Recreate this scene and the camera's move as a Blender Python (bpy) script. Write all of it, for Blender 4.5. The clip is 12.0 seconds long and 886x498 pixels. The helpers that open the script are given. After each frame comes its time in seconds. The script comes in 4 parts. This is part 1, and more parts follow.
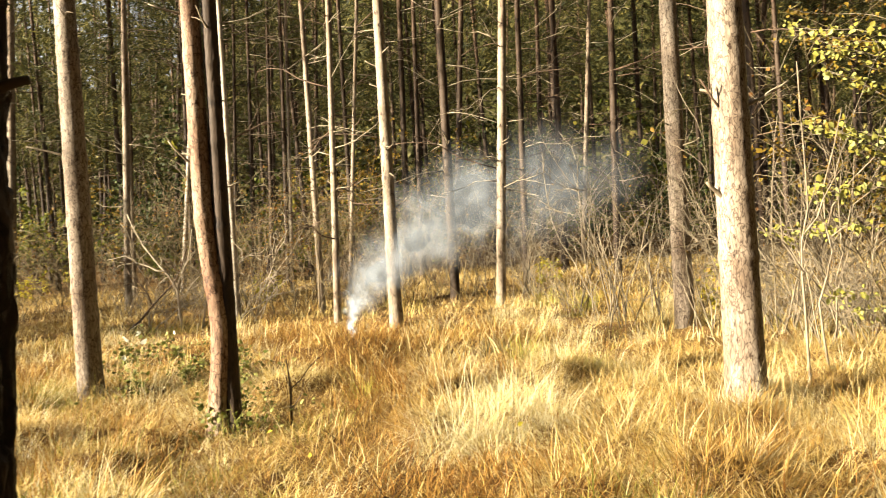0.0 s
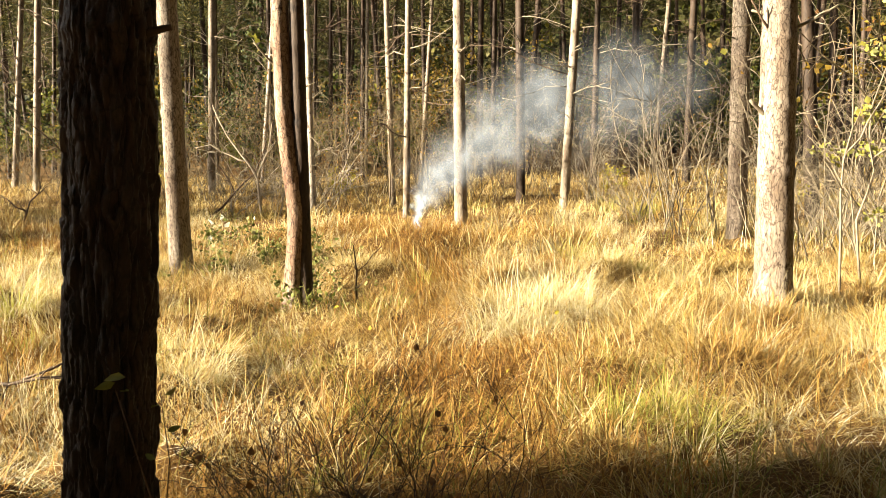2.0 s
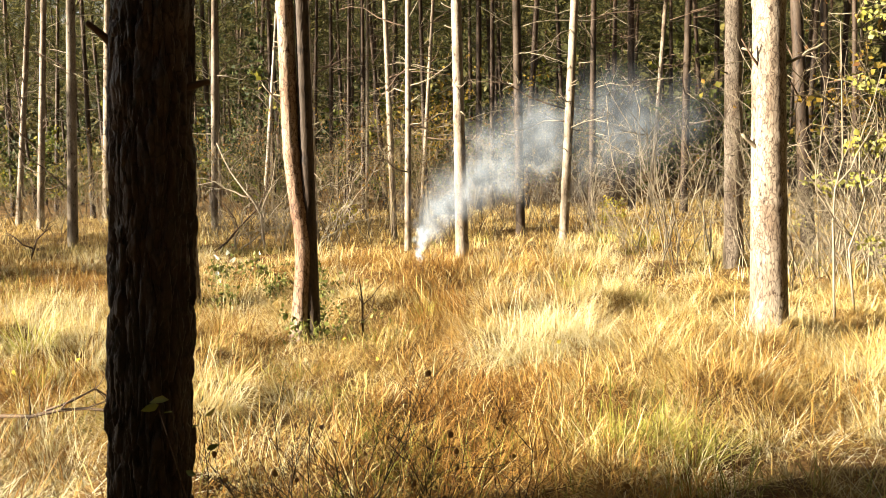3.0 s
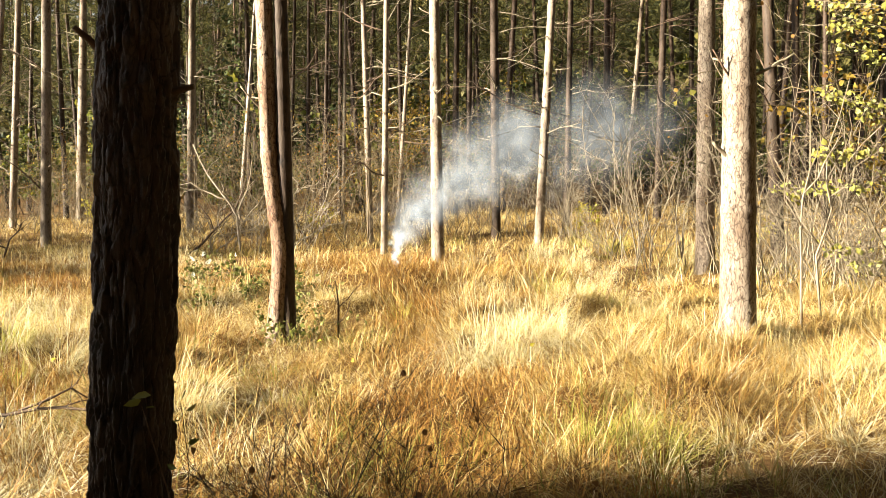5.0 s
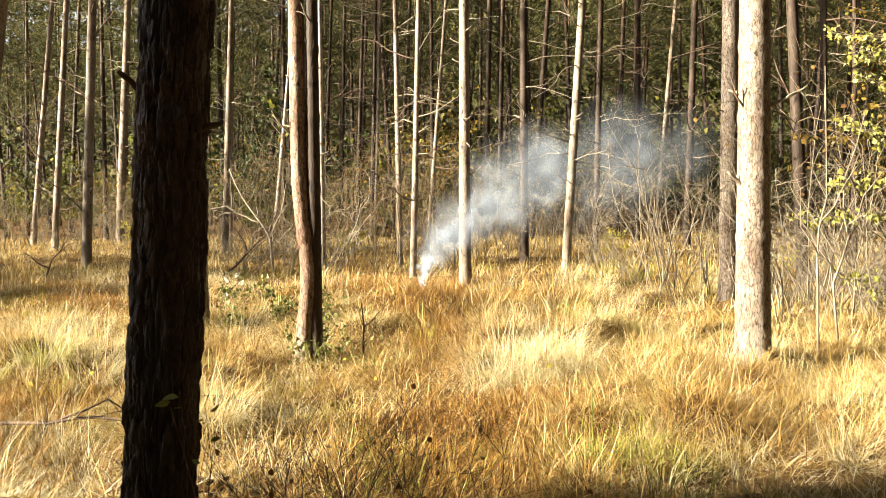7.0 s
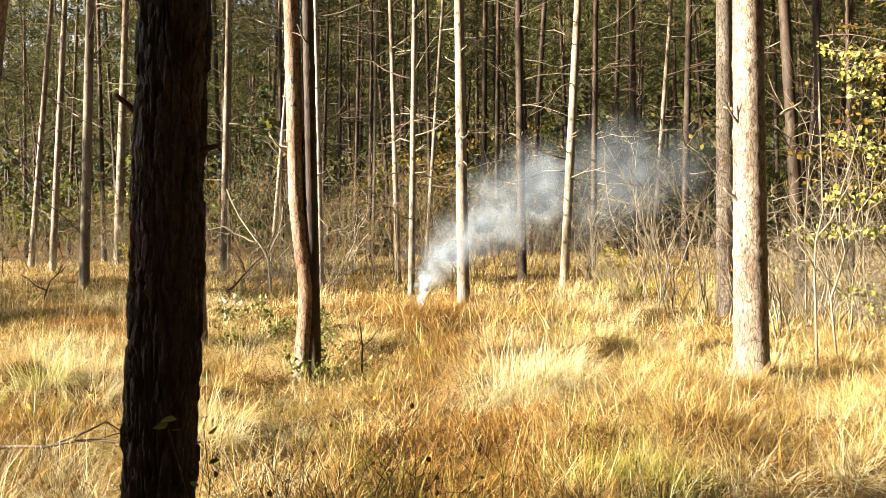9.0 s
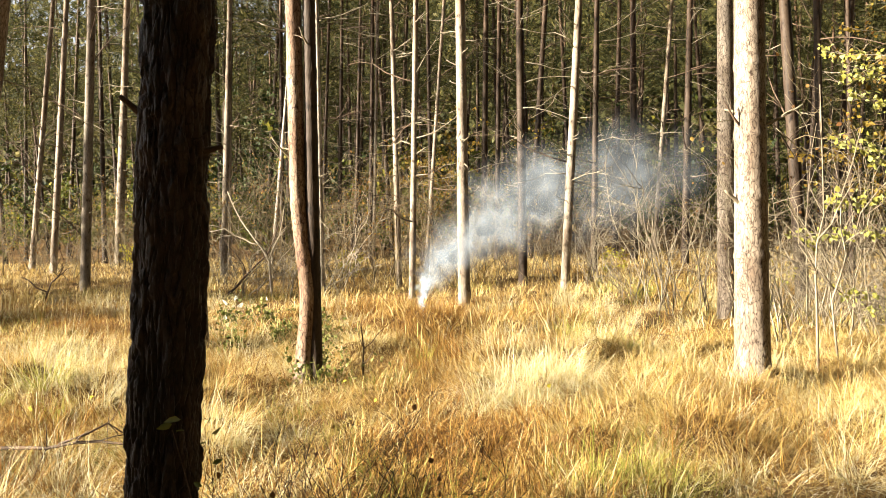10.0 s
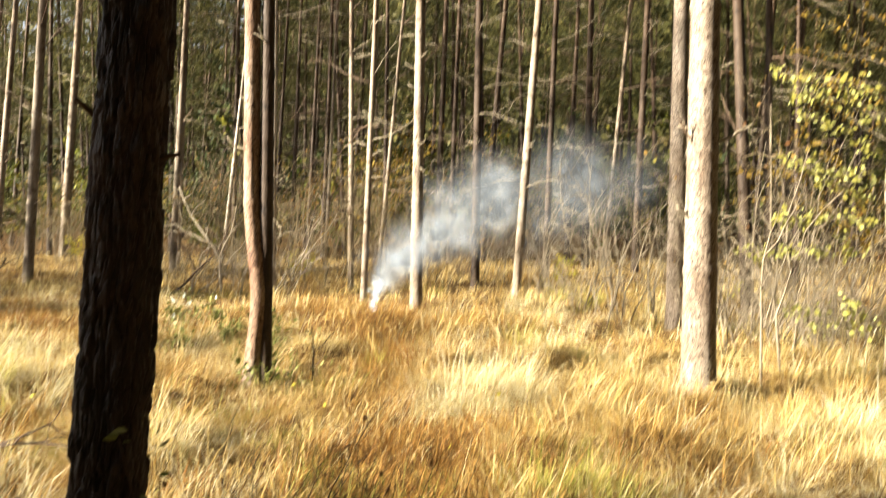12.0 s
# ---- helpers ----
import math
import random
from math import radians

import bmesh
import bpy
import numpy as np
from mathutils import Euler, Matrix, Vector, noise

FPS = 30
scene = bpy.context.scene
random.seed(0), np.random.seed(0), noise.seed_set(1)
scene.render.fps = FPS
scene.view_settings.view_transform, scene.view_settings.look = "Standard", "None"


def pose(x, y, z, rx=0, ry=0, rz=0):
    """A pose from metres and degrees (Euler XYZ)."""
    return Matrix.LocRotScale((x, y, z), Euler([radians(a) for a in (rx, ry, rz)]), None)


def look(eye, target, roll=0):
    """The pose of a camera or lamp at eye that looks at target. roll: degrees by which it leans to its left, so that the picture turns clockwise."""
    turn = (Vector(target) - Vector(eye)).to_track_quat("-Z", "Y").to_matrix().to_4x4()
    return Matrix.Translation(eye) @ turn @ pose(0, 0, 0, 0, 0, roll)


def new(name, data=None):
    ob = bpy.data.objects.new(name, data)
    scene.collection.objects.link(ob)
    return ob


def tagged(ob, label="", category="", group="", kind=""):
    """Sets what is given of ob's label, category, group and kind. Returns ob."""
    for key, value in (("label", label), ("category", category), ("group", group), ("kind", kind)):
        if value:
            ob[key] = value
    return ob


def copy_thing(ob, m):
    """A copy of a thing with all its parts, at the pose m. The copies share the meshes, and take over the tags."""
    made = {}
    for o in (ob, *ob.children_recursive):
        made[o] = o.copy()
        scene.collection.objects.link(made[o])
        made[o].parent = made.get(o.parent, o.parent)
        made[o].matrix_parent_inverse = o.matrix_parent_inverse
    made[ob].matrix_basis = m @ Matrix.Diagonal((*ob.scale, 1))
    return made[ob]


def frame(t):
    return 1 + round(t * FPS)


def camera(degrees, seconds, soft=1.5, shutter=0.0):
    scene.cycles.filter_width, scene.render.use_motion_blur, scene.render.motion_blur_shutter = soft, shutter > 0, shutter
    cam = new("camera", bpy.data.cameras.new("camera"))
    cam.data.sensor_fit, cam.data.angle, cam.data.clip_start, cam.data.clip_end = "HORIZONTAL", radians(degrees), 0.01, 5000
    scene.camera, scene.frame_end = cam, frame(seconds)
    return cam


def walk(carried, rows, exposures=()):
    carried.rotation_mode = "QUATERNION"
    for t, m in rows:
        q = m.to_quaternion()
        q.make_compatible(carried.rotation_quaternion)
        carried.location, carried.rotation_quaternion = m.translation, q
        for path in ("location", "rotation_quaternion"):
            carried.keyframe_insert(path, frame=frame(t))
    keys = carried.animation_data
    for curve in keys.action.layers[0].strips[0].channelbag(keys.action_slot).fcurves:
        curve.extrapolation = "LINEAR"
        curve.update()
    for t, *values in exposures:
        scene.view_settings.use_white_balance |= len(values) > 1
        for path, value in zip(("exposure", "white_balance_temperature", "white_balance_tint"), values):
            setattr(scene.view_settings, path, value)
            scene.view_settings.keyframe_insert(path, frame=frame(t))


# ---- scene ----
cam = camera(53.3, 12.0, soft=0.85, shutter=0.3)
PATH = [
    (0, (0.421, 2.534, 1.333), (0.246, 4.525, 1.272), -4.0),
    (0.5, (0.477, 2.35, 1.353), (0.199, 4.328, 1.269), -3.0),
    (1, (0.561, 2.211, 1.345), (0.233, 4.176, 1.196), -1.6),
    (1.5, (0.645, 2.082, 1.336), (0.283, 4.026, 1.056), -1.5),
    (2, (0.63, 1.955, 1.355), (0.282, 3.903, 1.079), -1.6),
    (2.5, (0.623, 1.842, 1.365), (0.265, 3.792, 1.103), -2.4),
    (3, (0.628, 1.767, 1.376), (0.282, 3.726, 1.174), -2.2),
    (5, (0.641, 1.69, 1.38), (0.349, 3.659, 1.185), -1.5),
    (5.5, (0.708, 1.609, 1.381), (0.37, 3.573, 1.209), -1.4),
    (6, (0.757, 1.52, 1.384), (0.415, 3.484, 1.227), -0.8),
    (6.5, (0.777, 1.485, 1.391), (0.422, 3.446, 1.229), -0.8),
    (7, (0.773, 1.465, 1.392), (0.406, 3.426, 1.254), -1.1),
    (7.5, (0.776, 1.459, 1.395), (0.417, 3.424, 1.297), -1.1),
    (9.5, (0.778, 1.455, 1.396), (0.414, 3.419, 1.299), -1.7),
    (10, (0.771, 1.451, 1.392), (0.408, 3.416, 1.301), -1.6),
    (10.5, (0.771, 1.451, 1.393), (0.395, 3.413, 1.309), -1.8),
    (11, (0.766, 1.453, 1.394), (0.385, 3.414, 1.318), -1.6),
    (11.5, (0.764, 1.455, 1.395), (0.378, 3.415, 1.316), -1.3),
    (11.6, (0.762, 1.455, 1.398), (0.378, 3.415, 1.319), -1.3),
    (11.7, (0.76, 1.454, 1.405), (0.384, 3.416, 1.335), -1.2),
    (11.8, (0.759, 1.452, 1.415), (0.404, 3.42, 1.29), -0.8),
    (11.9, (0.758, 1.45, 1.425), (0.459, 3.431, 1.28), -0.3),
    (12, (0.757, 1.449, 1.434), (0.501, 3.43, 1.344), 0.3),
]
walk(cam, [(t, look(eye, target, roll)) for t, eye, target, roll in PATH], exposures=((0.0, 3.02, 7100, 10), (1.0, 3.02, 7100, 10), (2.0, 3.12, 6900, 10), (5.0, 3.18, 6550, 10), (12.0, 3.18, 6450, 10)))

# ---- light: a low autumn sun from the side, and the sky ----
SUN_WAY = Vector((-0.891, -0.454, 0.0)).normalized()
SUN_HIGH = radians(22)
scene.cycles.transparent_max_bounces = 100
world = bpy.data.worlds.new("sky")
scene.world = world
world.use_nodes = True
wt = world.node_tree
sky = wt.nodes.new("ShaderNodeTexSky")
sky.sky_type = "NISHITA"
sky.sun_disc = False
sky.sun_elevation = SUN_HIGH
sky.sun_rotation = math.atan2(SUN_WAY.x, SUN_WAY.y)
haze = wt.nodes.new("ShaderNodeHueSaturation")
haze.inputs["Saturation"].default_value = 0.25
wt.links.new(sky.outputs[0], haze.inputs["Color"])
wt.links.new(haze.outputs[0], wt.nodes["Background"].inputs[0])
wt.nodes["Background"].inputs[1].default_value = 0.03
sun_data = bpy.data.lights.new("sun", "SUN")
sun_data.energy = 5.0
sun_data.angle = radians(0.5)
sun_data.color = (1.0, 0.89, 0.7)
sun = new("sun", sun_data)
to_sun = Vector((SUN_WAY.x * math.cos(SUN_HIGH), SUN_WAY.y * math.cos(SUN_HIGH), math.sin(SUN_HIGH)))
sun.matrix_world = look(to_sun * 60, (0, 0, 0))


# ---- materials ----
def shader(name, rough=0.8, spec=0.2):
    m = bpy.data.materials.new(name)
    m.use_nodes = True
    t = m.node_tree
    b = t.nodes["Principled BSDF"]
    b.inputs["Roughness"].default_value = rough
    b.inputs["Specular IOR Level"].default_value = spec
    return m, t, b


def node(t, kind, **kw):
    n = t.nodes.new(kind)
    for k, v in kw.items():
        n.inputs[k].default_value = v
    return n


def ramp(t, fac, stops):
    n = t.nodes.new("ShaderNodeValToRGB")
    e = n.color_ramp.elements
    while len(e) < len(stops):
        e.new(0.5)
    for el, (p, c) in zip(e, stops):
        el.position, el.color = p, (*c, 1)
    t.links.new(fac, n.inputs[0])
    return n.outputs[0]


def mix(t, fac, a, b, how="MIX"):
    n = t.nodes.new("ShaderNodeMix")
    n.data_type, n.blend_type = "RGBA", how
    for sock, v in ((n.inputs[0], fac), (n.inputs[6], a), (n.inputs[7], b)):
        if isinstance(v, (int, float)):
            sock.default_value = v
        elif isinstance(v, tuple):
            sock.default_value = (*v, 1)
        else:
            t.links.new(v, sock)
    return n.outputs[2]


def coords(t, scale=(1, 1, 1)):
    c = t.nodes.new("ShaderNodeTexCoord")
    m = t.nodes.new("ShaderNodeMapping")
    m.inputs["Scale"].default_value = scale
    t.links.new(c.outputs["Object"], m.inputs[0])
    return m.outputs[0]


def noise_tex(t, vec, scale, detail=4, rough=0.55):
    n = node(t, "ShaderNodeTexNoise", Scale=scale, Detail=detail, Roughness=rough)
    t.links.new(vec, n.inputs["Vector"])
    return n.outputs[0]


def noise_rgb(t, vec, scale):
    n = node(t, "ShaderNodeTexNoise", Scale=scale, Detail=3)
    t.links.new(vec, n.inputs["Vector"])
    return n.outputs["Color"]


def bump(t, b, height, strength, dist):
    n = node(t, "ShaderNodeBump", Strength=strength, Distance=dist)
    t.links.new(height, n.inputs["Height"])
    t.links.new(n.outputs[0], b.inputs["Normal"])


def bark_material(name, dark, mid, pale, high, plates=26.0, sheen=0.15, relief=0.0014):
    """Scaly pine bark, grey-brown low down and turning orange higher up."""
    m, t, b = shader(name, 0.8 - sheen, sheen)
    c = coords(t)
    long = coords(t, (1, 1, 0.28))
    big = noise_tex(t, long, 5, 5)
    fine = noise_tex(t, long, 60, 5, 0.65)
    base = ramp(t, big, [(0.3, dark), (0.5, mid), (0.72, pale)])
    flecks = ramp(t, fine, [(0.35, (0.55, 0.5, 0.45)), (0.65, (1.25, 1.2, 1.15))])
    col = mix(t, 0.8, base, flecks, "MULTIPLY")
    sep = t.nodes.new("ShaderNodeSeparateXYZ")
    t.links.new(c, sep.inputs[0])
    rise = node(t, "ShaderNodeMapRange")
    rise.inputs["From Min"].default_value, rise.inputs["From Max"].default_value = 3.5, 9.0
    t.links.new(sep.outputs[2], rise.inputs[0])
    col = mix(t, rise.outputs[0], col, mix(t, 0.6, high, flecks, "MULTIPLY"))
    t.links.new(col, b.inputs["Base Color"])
    flakes = noise_tex(t, coords(t, (1, 1, 0.4)), plates, 6, 0.7)
    cracks = ramp(t, flakes, [(0.36, (0.17, 0.12, 0.095)), (0.45, (1.0, 1.0, 1.0))])
    col = mix(t, 0.95, col, cracks, "MULTIPLY")
    if plates > 30:
        wobble = mix(t, 0.06, coords(t, (1, 1, 0.24)), noise_rgb(t, coords(t), 14.0), "ADD")
        cell = node(t, "ShaderNodeTexVoronoi", Scale=34.0)
        cell.feature = "DISTANCE_TO_EDGE"
        t.links.new(wobble, cell.inputs["Vector"])
        furrow = ramp(t, cell.outputs["Distance"], [(0.01, (0.16, 0.11, 0.085)), (0.09, (1.0, 1.0, 1.0))])
        col = mix(t, 0.75, col, furrow, "MULTIPLY")
    t.links.new(col, b.inputs["Base Color"])
    h = t.nodes.new("ShaderNodeMath")
    h.operation = "MULTIPLY_ADD"
    h.inputs[1].default_value = 0.35
    t.links.new(fine, h.inputs[0])
    t.links.new(flakes, h.inputs[2])
    bump(t, b, h.outputs[0], 0.3 if relief < 0.005 else 0.8, relief)
    return m


def blade_material(name, stops, patch, patch_scale=0.55, through_light=0.35):
    """Grass blades or leaves: each one its own tint, drifting in patches over the ground, letting some light through."""
    m, t, b = shader(name, 0.62, 0.13)
    g = t.nodes.new("ShaderNodeNewGeometry")
    tint = ramp(t, g.outputs["Random Per Island"], stops)
    area = noise_tex(t, coords(t), patch_scale, 4, 0.6)
    drift = ramp(t, area, [(0.38, patch[0]), (0.5, patch[1]), (0.62, patch[2])])
    col = mix(t, 1.0, tint, drift, "MULTIPLY")
    t.links.new(col, b.inputs["Base Color"])
    tr = t.nodes.new("ShaderNodeBsdfTranslucent")
    t.links.new(col, tr.inputs["Color"])
    ms = t.nodes.new("ShaderNodeMixShader")
    ms.inputs[0].default_value = through_light
    t.links.new(b.outputs[0], ms.inputs[1])
    t.links.new(tr.outputs[0], ms.inputs[2])
    t.links.new(ms.outputs[0], t.nodes["Material Output"].inputs[0])
    return m


def twig_material(name, dark, pale, scale=9.0):
    m, t, b = shader(name, 0.75, 0.2)
    n = noise_tex(t, coords(t), scale, 5, 0.65)
    t.links.new(ramp(t, n, [(0.3, dark), (0.7, pale)]), b.inputs["Base Color"])
    bump(t, b, noise_tex(t, coords(t, (1, 1, 0.3)), 120), 0.4, 0.003)
    return m


BARK = bark_material("pine_bark", (0.0847, 0.0605, 0.0423), (0.181, 0.152, 0.123), (0.254, 0.23, 0.2), (0.181, 0.115, 0.0757), 46.0)
BARK_RED = bark_material("reddish_pine_bark", (0.0827, 0.0427, 0.0261), (0.177, 0.119, 0.084), (0.272, 0.237, 0.196), (0.161, 0.084, 0.0444), 42.0)
# near trunk's bark: its shade is put into the colour, almost black
BARK_NEAR_SHADED = bark_material("pine_bark_darkened_for_shade", (0.005, 0.003, 0.002), (0.019, 0.0112, 0.0078), (0.08, 0.06, 0.05), (0.09, 0.05, 0.028), 60.0, 0.24, 0.006)
BARK_FAR = bark_material("thin_pine_bark", (0.0685, 0.0513, 0.037), (0.165, 0.14, 0.111), (0.251, 0.228, 0.193), (0.149, 0.106, 0.0685), 14.0)
# dark copy of the pine bark, with the wood's shade painted into it
BARK_SHADE = bark_material("shaded_pine_bark", (0.0145, 0.0096, 0.00677), (0.0313, 0.0216, 0.0152), (0.0578, 0.0444, 0.0337), (0.0527, 0.0301, 0.0145), 14.0)
BARK_BIRCH = bark_material("pale_stem_bark", (0.158, 0.141, 0.114), (0.246, 0.225, 0.194), (0.308, 0.29, 0.264), (0.22, 0.19, 0.154), 14.0)
TWIG_GREY = twig_material("bare_twig", (0.0774, 0.058, 0.0363), (0.203, 0.174, 0.126))
TWIG_PALE = twig_material("bleached_wood", (0.137, 0.111, 0.079), (0.295, 0.258, 0.201))
TWIG_DARK = twig_material("dark_twig", (0.0312, 0.0208, 0.013), (0.0888, 0.0572, 0.0364))
TWIG_TAN = twig_material("tan_twig", (0.061, 0.045, 0.0225), (0.128, 0.1, 0.0546))
WHITES = ((1, 1, 1),) * 3
STRAW = blade_material("straw_grass", [(0.0, (0.15, 0.088, 0.022)), (0.3, (0.3, 0.215, 0.066)), (0.65, (0.42, 0.335, 0.15)), (1.0, (0.5, 0.435, 0.27))],
                       ((0.66, 0.54, 0.38), (1.02, 0.98, 0.9), (1.2, 1.22, 1.25)), 0.95)
PALE = blade_material("pale_tussock_grass", [(0.0, (0.362, 0.296, 0.115)), (0.5, (0.483, 0.428, 0.253)), (1.0, (0.525, 0.494, 0.387))], WHITES)
RUST = blade_material("rusty_litter", [(0.0, (0.068, 0.0314, 0.00935)), (0.5, (0.196, 0.0978, 0.0213)), (1.0, (0.34, 0.212, 0.0638))], ((0.7, 0.6, 0.5), (1, 1, 1), (1, 1, 1)))
LIME = blade_material("lime_grass", [(0.0, (0.153, 0.164, 0.0255)), (0.5, (0.265, 0.255, 0.051)), (1.0, (0.337, 0.306, 0.102))], WHITES)
OLIVE = blade_material("olive_grass", [(0.0, (0.0612, 0.0714, 0.0102)), (0.5, (0.143, 0.143, 0.0255)), (1.0, (0.255, 0.229, 0.0612))], WHITES)
NEEDLE = blade_material("pine_needles", [(0.0, (0.0135, 0.018, 0.00632)), (0.55, (0.045, 0.0473, 0.0153)), (1.0, (0.126, 0.108, 0.0315))], ((0.8, 0.8, 0.8), (1, 1, 1), (1.2, 1.1, 0.9)), 0.2)
LEAF_GREEN = blade_material("shrub_leaf", [(0.0, (0.0306, 0.0408, 0.00765)), (0.6, (0.0714, 0.0816, 0.0153)), (1.0, (0.184, 0.158, 0.0255))], ((0.7, 0.8, 0.7), (1, 1, 1), (1.2, 1.1, 0.9)), 0.3, 0.45)
LEAF_YELLOW = blade_material("autumn_leaf", [(0.0, (0.225, 0.169, 0.0141)), (0.5, (0.338, 0.292, 0.0281)), (1.0, (0.31, 0.338, 0.0788))], WHITES, 0.5, 0.5)
LEAF_AUTUMN = blade_material("orange_leaf", [(0.0, (0.0788, 0.0473, 0.00788)), (0.5, (0.165, 0.106, 0.0158)), (1.0, (0.217, 0.165, 0.0315))], WHITES, 0.5, 0.45)
LEAF_HOLLY = blade_material("holly_leaf", [(0.0, (0.0084, 0.0158, 0.0045)), (0.7, (0.0225, 0.0338, 0.0084)), (1.0, (0.0506, 0.0619, 0.0169))], WHITES, 0.5, 0.15)
LEAF_PALE = blade_material("pale_leaf_back", [(0.0, (0.384, 0.422, 0.352)), (1.0, (0.499, 0.525, 0.474))], WHITES, 0.5, 0.2)
LEAF_BEECH = blade_material("beech_leaf", [(0.0, (0.157, 0.139, 0.0239)), (0.5, (0.224, 0.224, 0.0574)), (1.0, (0.287, 0.297, 0.124))], WHITES, 0.5, 0.45)
TWIG_BLACK = twig_material("withered_stem", (0.0175, 0.0119, 0.0084), (0.056, 0.0385, 0.0245))
LEAF_DEAD = blade_material("dead_leaf", [(0.0, (0.05, 0.026, 0.011)), (0.6, (0.13, 0.066, 0.022)), (1.0, (0.17, 0.14, 0.035))], WHITES, 0.5, 0.3)
LEAF_RUST = blade_material("withered_leaf", [(0.0, (0.072, 0.0315, 0.00896)), (0.5, (0.144, 0.0768, 0.018)), (1.0, (0.225, 0.153, 0.036))], WHITES, 0.5, 0.4)
LEAF_BRAMBLE = blade_material("bramble_leaf", [(0.0, (0.0473, 0.0577, 0.0105)), (0.6, (0.105, 0.115, 0.0263)), (1.0, (0.236, 0.226, 0.084))], WHITES, 0.5, 0.3)


def smoke_material():
    """Wisps of smoke: thickest in their middle, fading out to the rim, as dense as the second map says."""
    m, t, b = shader("smoke", 1.0, 0.0)
    b.inputs["Base Color"].default_value = (0.5, 0.575, 0.67, 1)
    tr = node(t, "ShaderNodeBsdfTranslucent", Color=(0.5, 0.575, 0.67, 1))
    lit = node(t, "ShaderNodeMixShader", Fac=0.5)
    t.links.new(b.outputs[0], lit.inputs[1])
    t.links.new(tr.outputs[0], lit.inputs[2])
    rim = t.nodes.new("ShaderNodeUVMap")
    rim.uv_map = "rim"
    far = t.nodes.new("ShaderNodeVectorMath")
    far.operation = "LENGTH"
    t.links.new(rim.outputs[0], far.inputs[0])
    fade = t.nodes.new("ShaderNodeMapRange")
    fade.interpolation_type = "SMOOTHERSTEP"
    fade.inputs["From Min"].default_value, fade.inputs["From Max"].default_value = 0.0, 0.92
    fade.inputs["To Min"].default_value, fade.inputs["To Max"].default_value = 1.0, 0.0
    t.links.new(far.outputs["Value"], fade.inputs[0])
    dense = t.nodes.new("ShaderNodeUVMap")
    dense.uv_map = "density"
    sep = t.nodes.new("ShaderNodeSeparateXYZ")
    t.links.new(dense.outputs[0], sep.inputs[0])
    much = t.nodes.new("ShaderNodeMath")
    much.operation = "MULTIPLY"
    t.links.new(fade.outputs[0], much.inputs[0])
    t.links.new(sep.outputs[0], much.inputs[1])
    thin = t.nodes.new("ShaderNodeMixShader")
    t.links.new(much.outputs[0], thin.inputs[0])
    t.links.new(t.nodes.new("ShaderNodeBsdfTransparent").outputs[0], thin.inputs[1])
    t.links.new(lit.outputs[0], thin.inputs[2])
    t.links.new(thin.outputs[0], t.nodes["Material Output"].inputs[0])
    return m


SMOKE = smoke_material()

GROUND, _t, _b = shader("leaf_litter_ground", 0.95, 0.1)
_c = coords(_t)
_n = ramp(_t, noise_tex(_t, _c, 1.2, 6, 0.65), [(0.3, (0.045, 0.025, 0.011)), (0.5, (0.11, 0.065, 0.026)), (0.7, (0.19, 0.13, 0.055))])
_f = ramp(_t, noise_tex(_t, _c, 45, 4, 0.7), [(0.3, (0.5, 0.45, 0.4)), (0.7, (1.3, 1.25, 1.1))])
_t.links.new(mix(_t, 1.0, _n, _f, "MULTIPLY"), _b.inputs["Base Color"])
bump(_t, _b, noise_tex(_t, _c, 30, 6, 0.7), 0.8, 0.03)
TUBE_MAT, _t, _b = shader("grey_card", 0.7, 0.3)
_t.links.new(ramp(_t, noise_tex(_t, coords(_t), 60), [(0.3, (0.2, 0.19, 0.18)), (0.7, (0.34, 0.32, 0.3))]), _b.inputs["Base Color"])


# ---- number fields ----
def lattice(ix, iy, iz, seed):
    h = (ix * 374761393 + iy * 668265263 + iz * 2147483647 + seed * 974634777) & 0xFFFFFFFF
    h = ((h ^ (h >> 13)) * 1274126177) & 0xFFFFFFFF
    return ((h ^ (h >> 16)) & 0xFFFF) / 65535.0


def field(x, y, z=0.0, seed=0):
    """Smooth value noise, 0 to 1, on arrays."""
    x, y, z = np.broadcast_arrays(np.asarray(x, float), np.asarray(y, float), np.asarray(z, float))
    ix, iy, iz = (np.floor(v).astype(np.int64) for v in (x, y, z))
    fx, fy, fz = x - ix, y - iy, z - iz
    fx, fy, fz = (v * v * (3 - 2 * v) for v in (fx, fy, fz))
    out = 0.0
    for a in (0, 1):
        for b in (0, 1):
            for c in (0, 1):
                w = (fx if a else 1 - fx) * (fy if b else 1 - fy) * (fz if c else 1 - fz)
                out = out + w * lattice(ix + a, iy + b, iz + c, seed)
    return out


def fractal(x, y, z=0.0, seed=0, octaves=4):
    out, amp, tot = 0.0, 1.0, 0.0
    for k in range(octaves):
        out = out + amp * field(x * 2 ** k, y * 2 ** k, z * 2 ** k, seed + k)
        tot, amp = tot + amp, amp * 0.5
    return out / tot


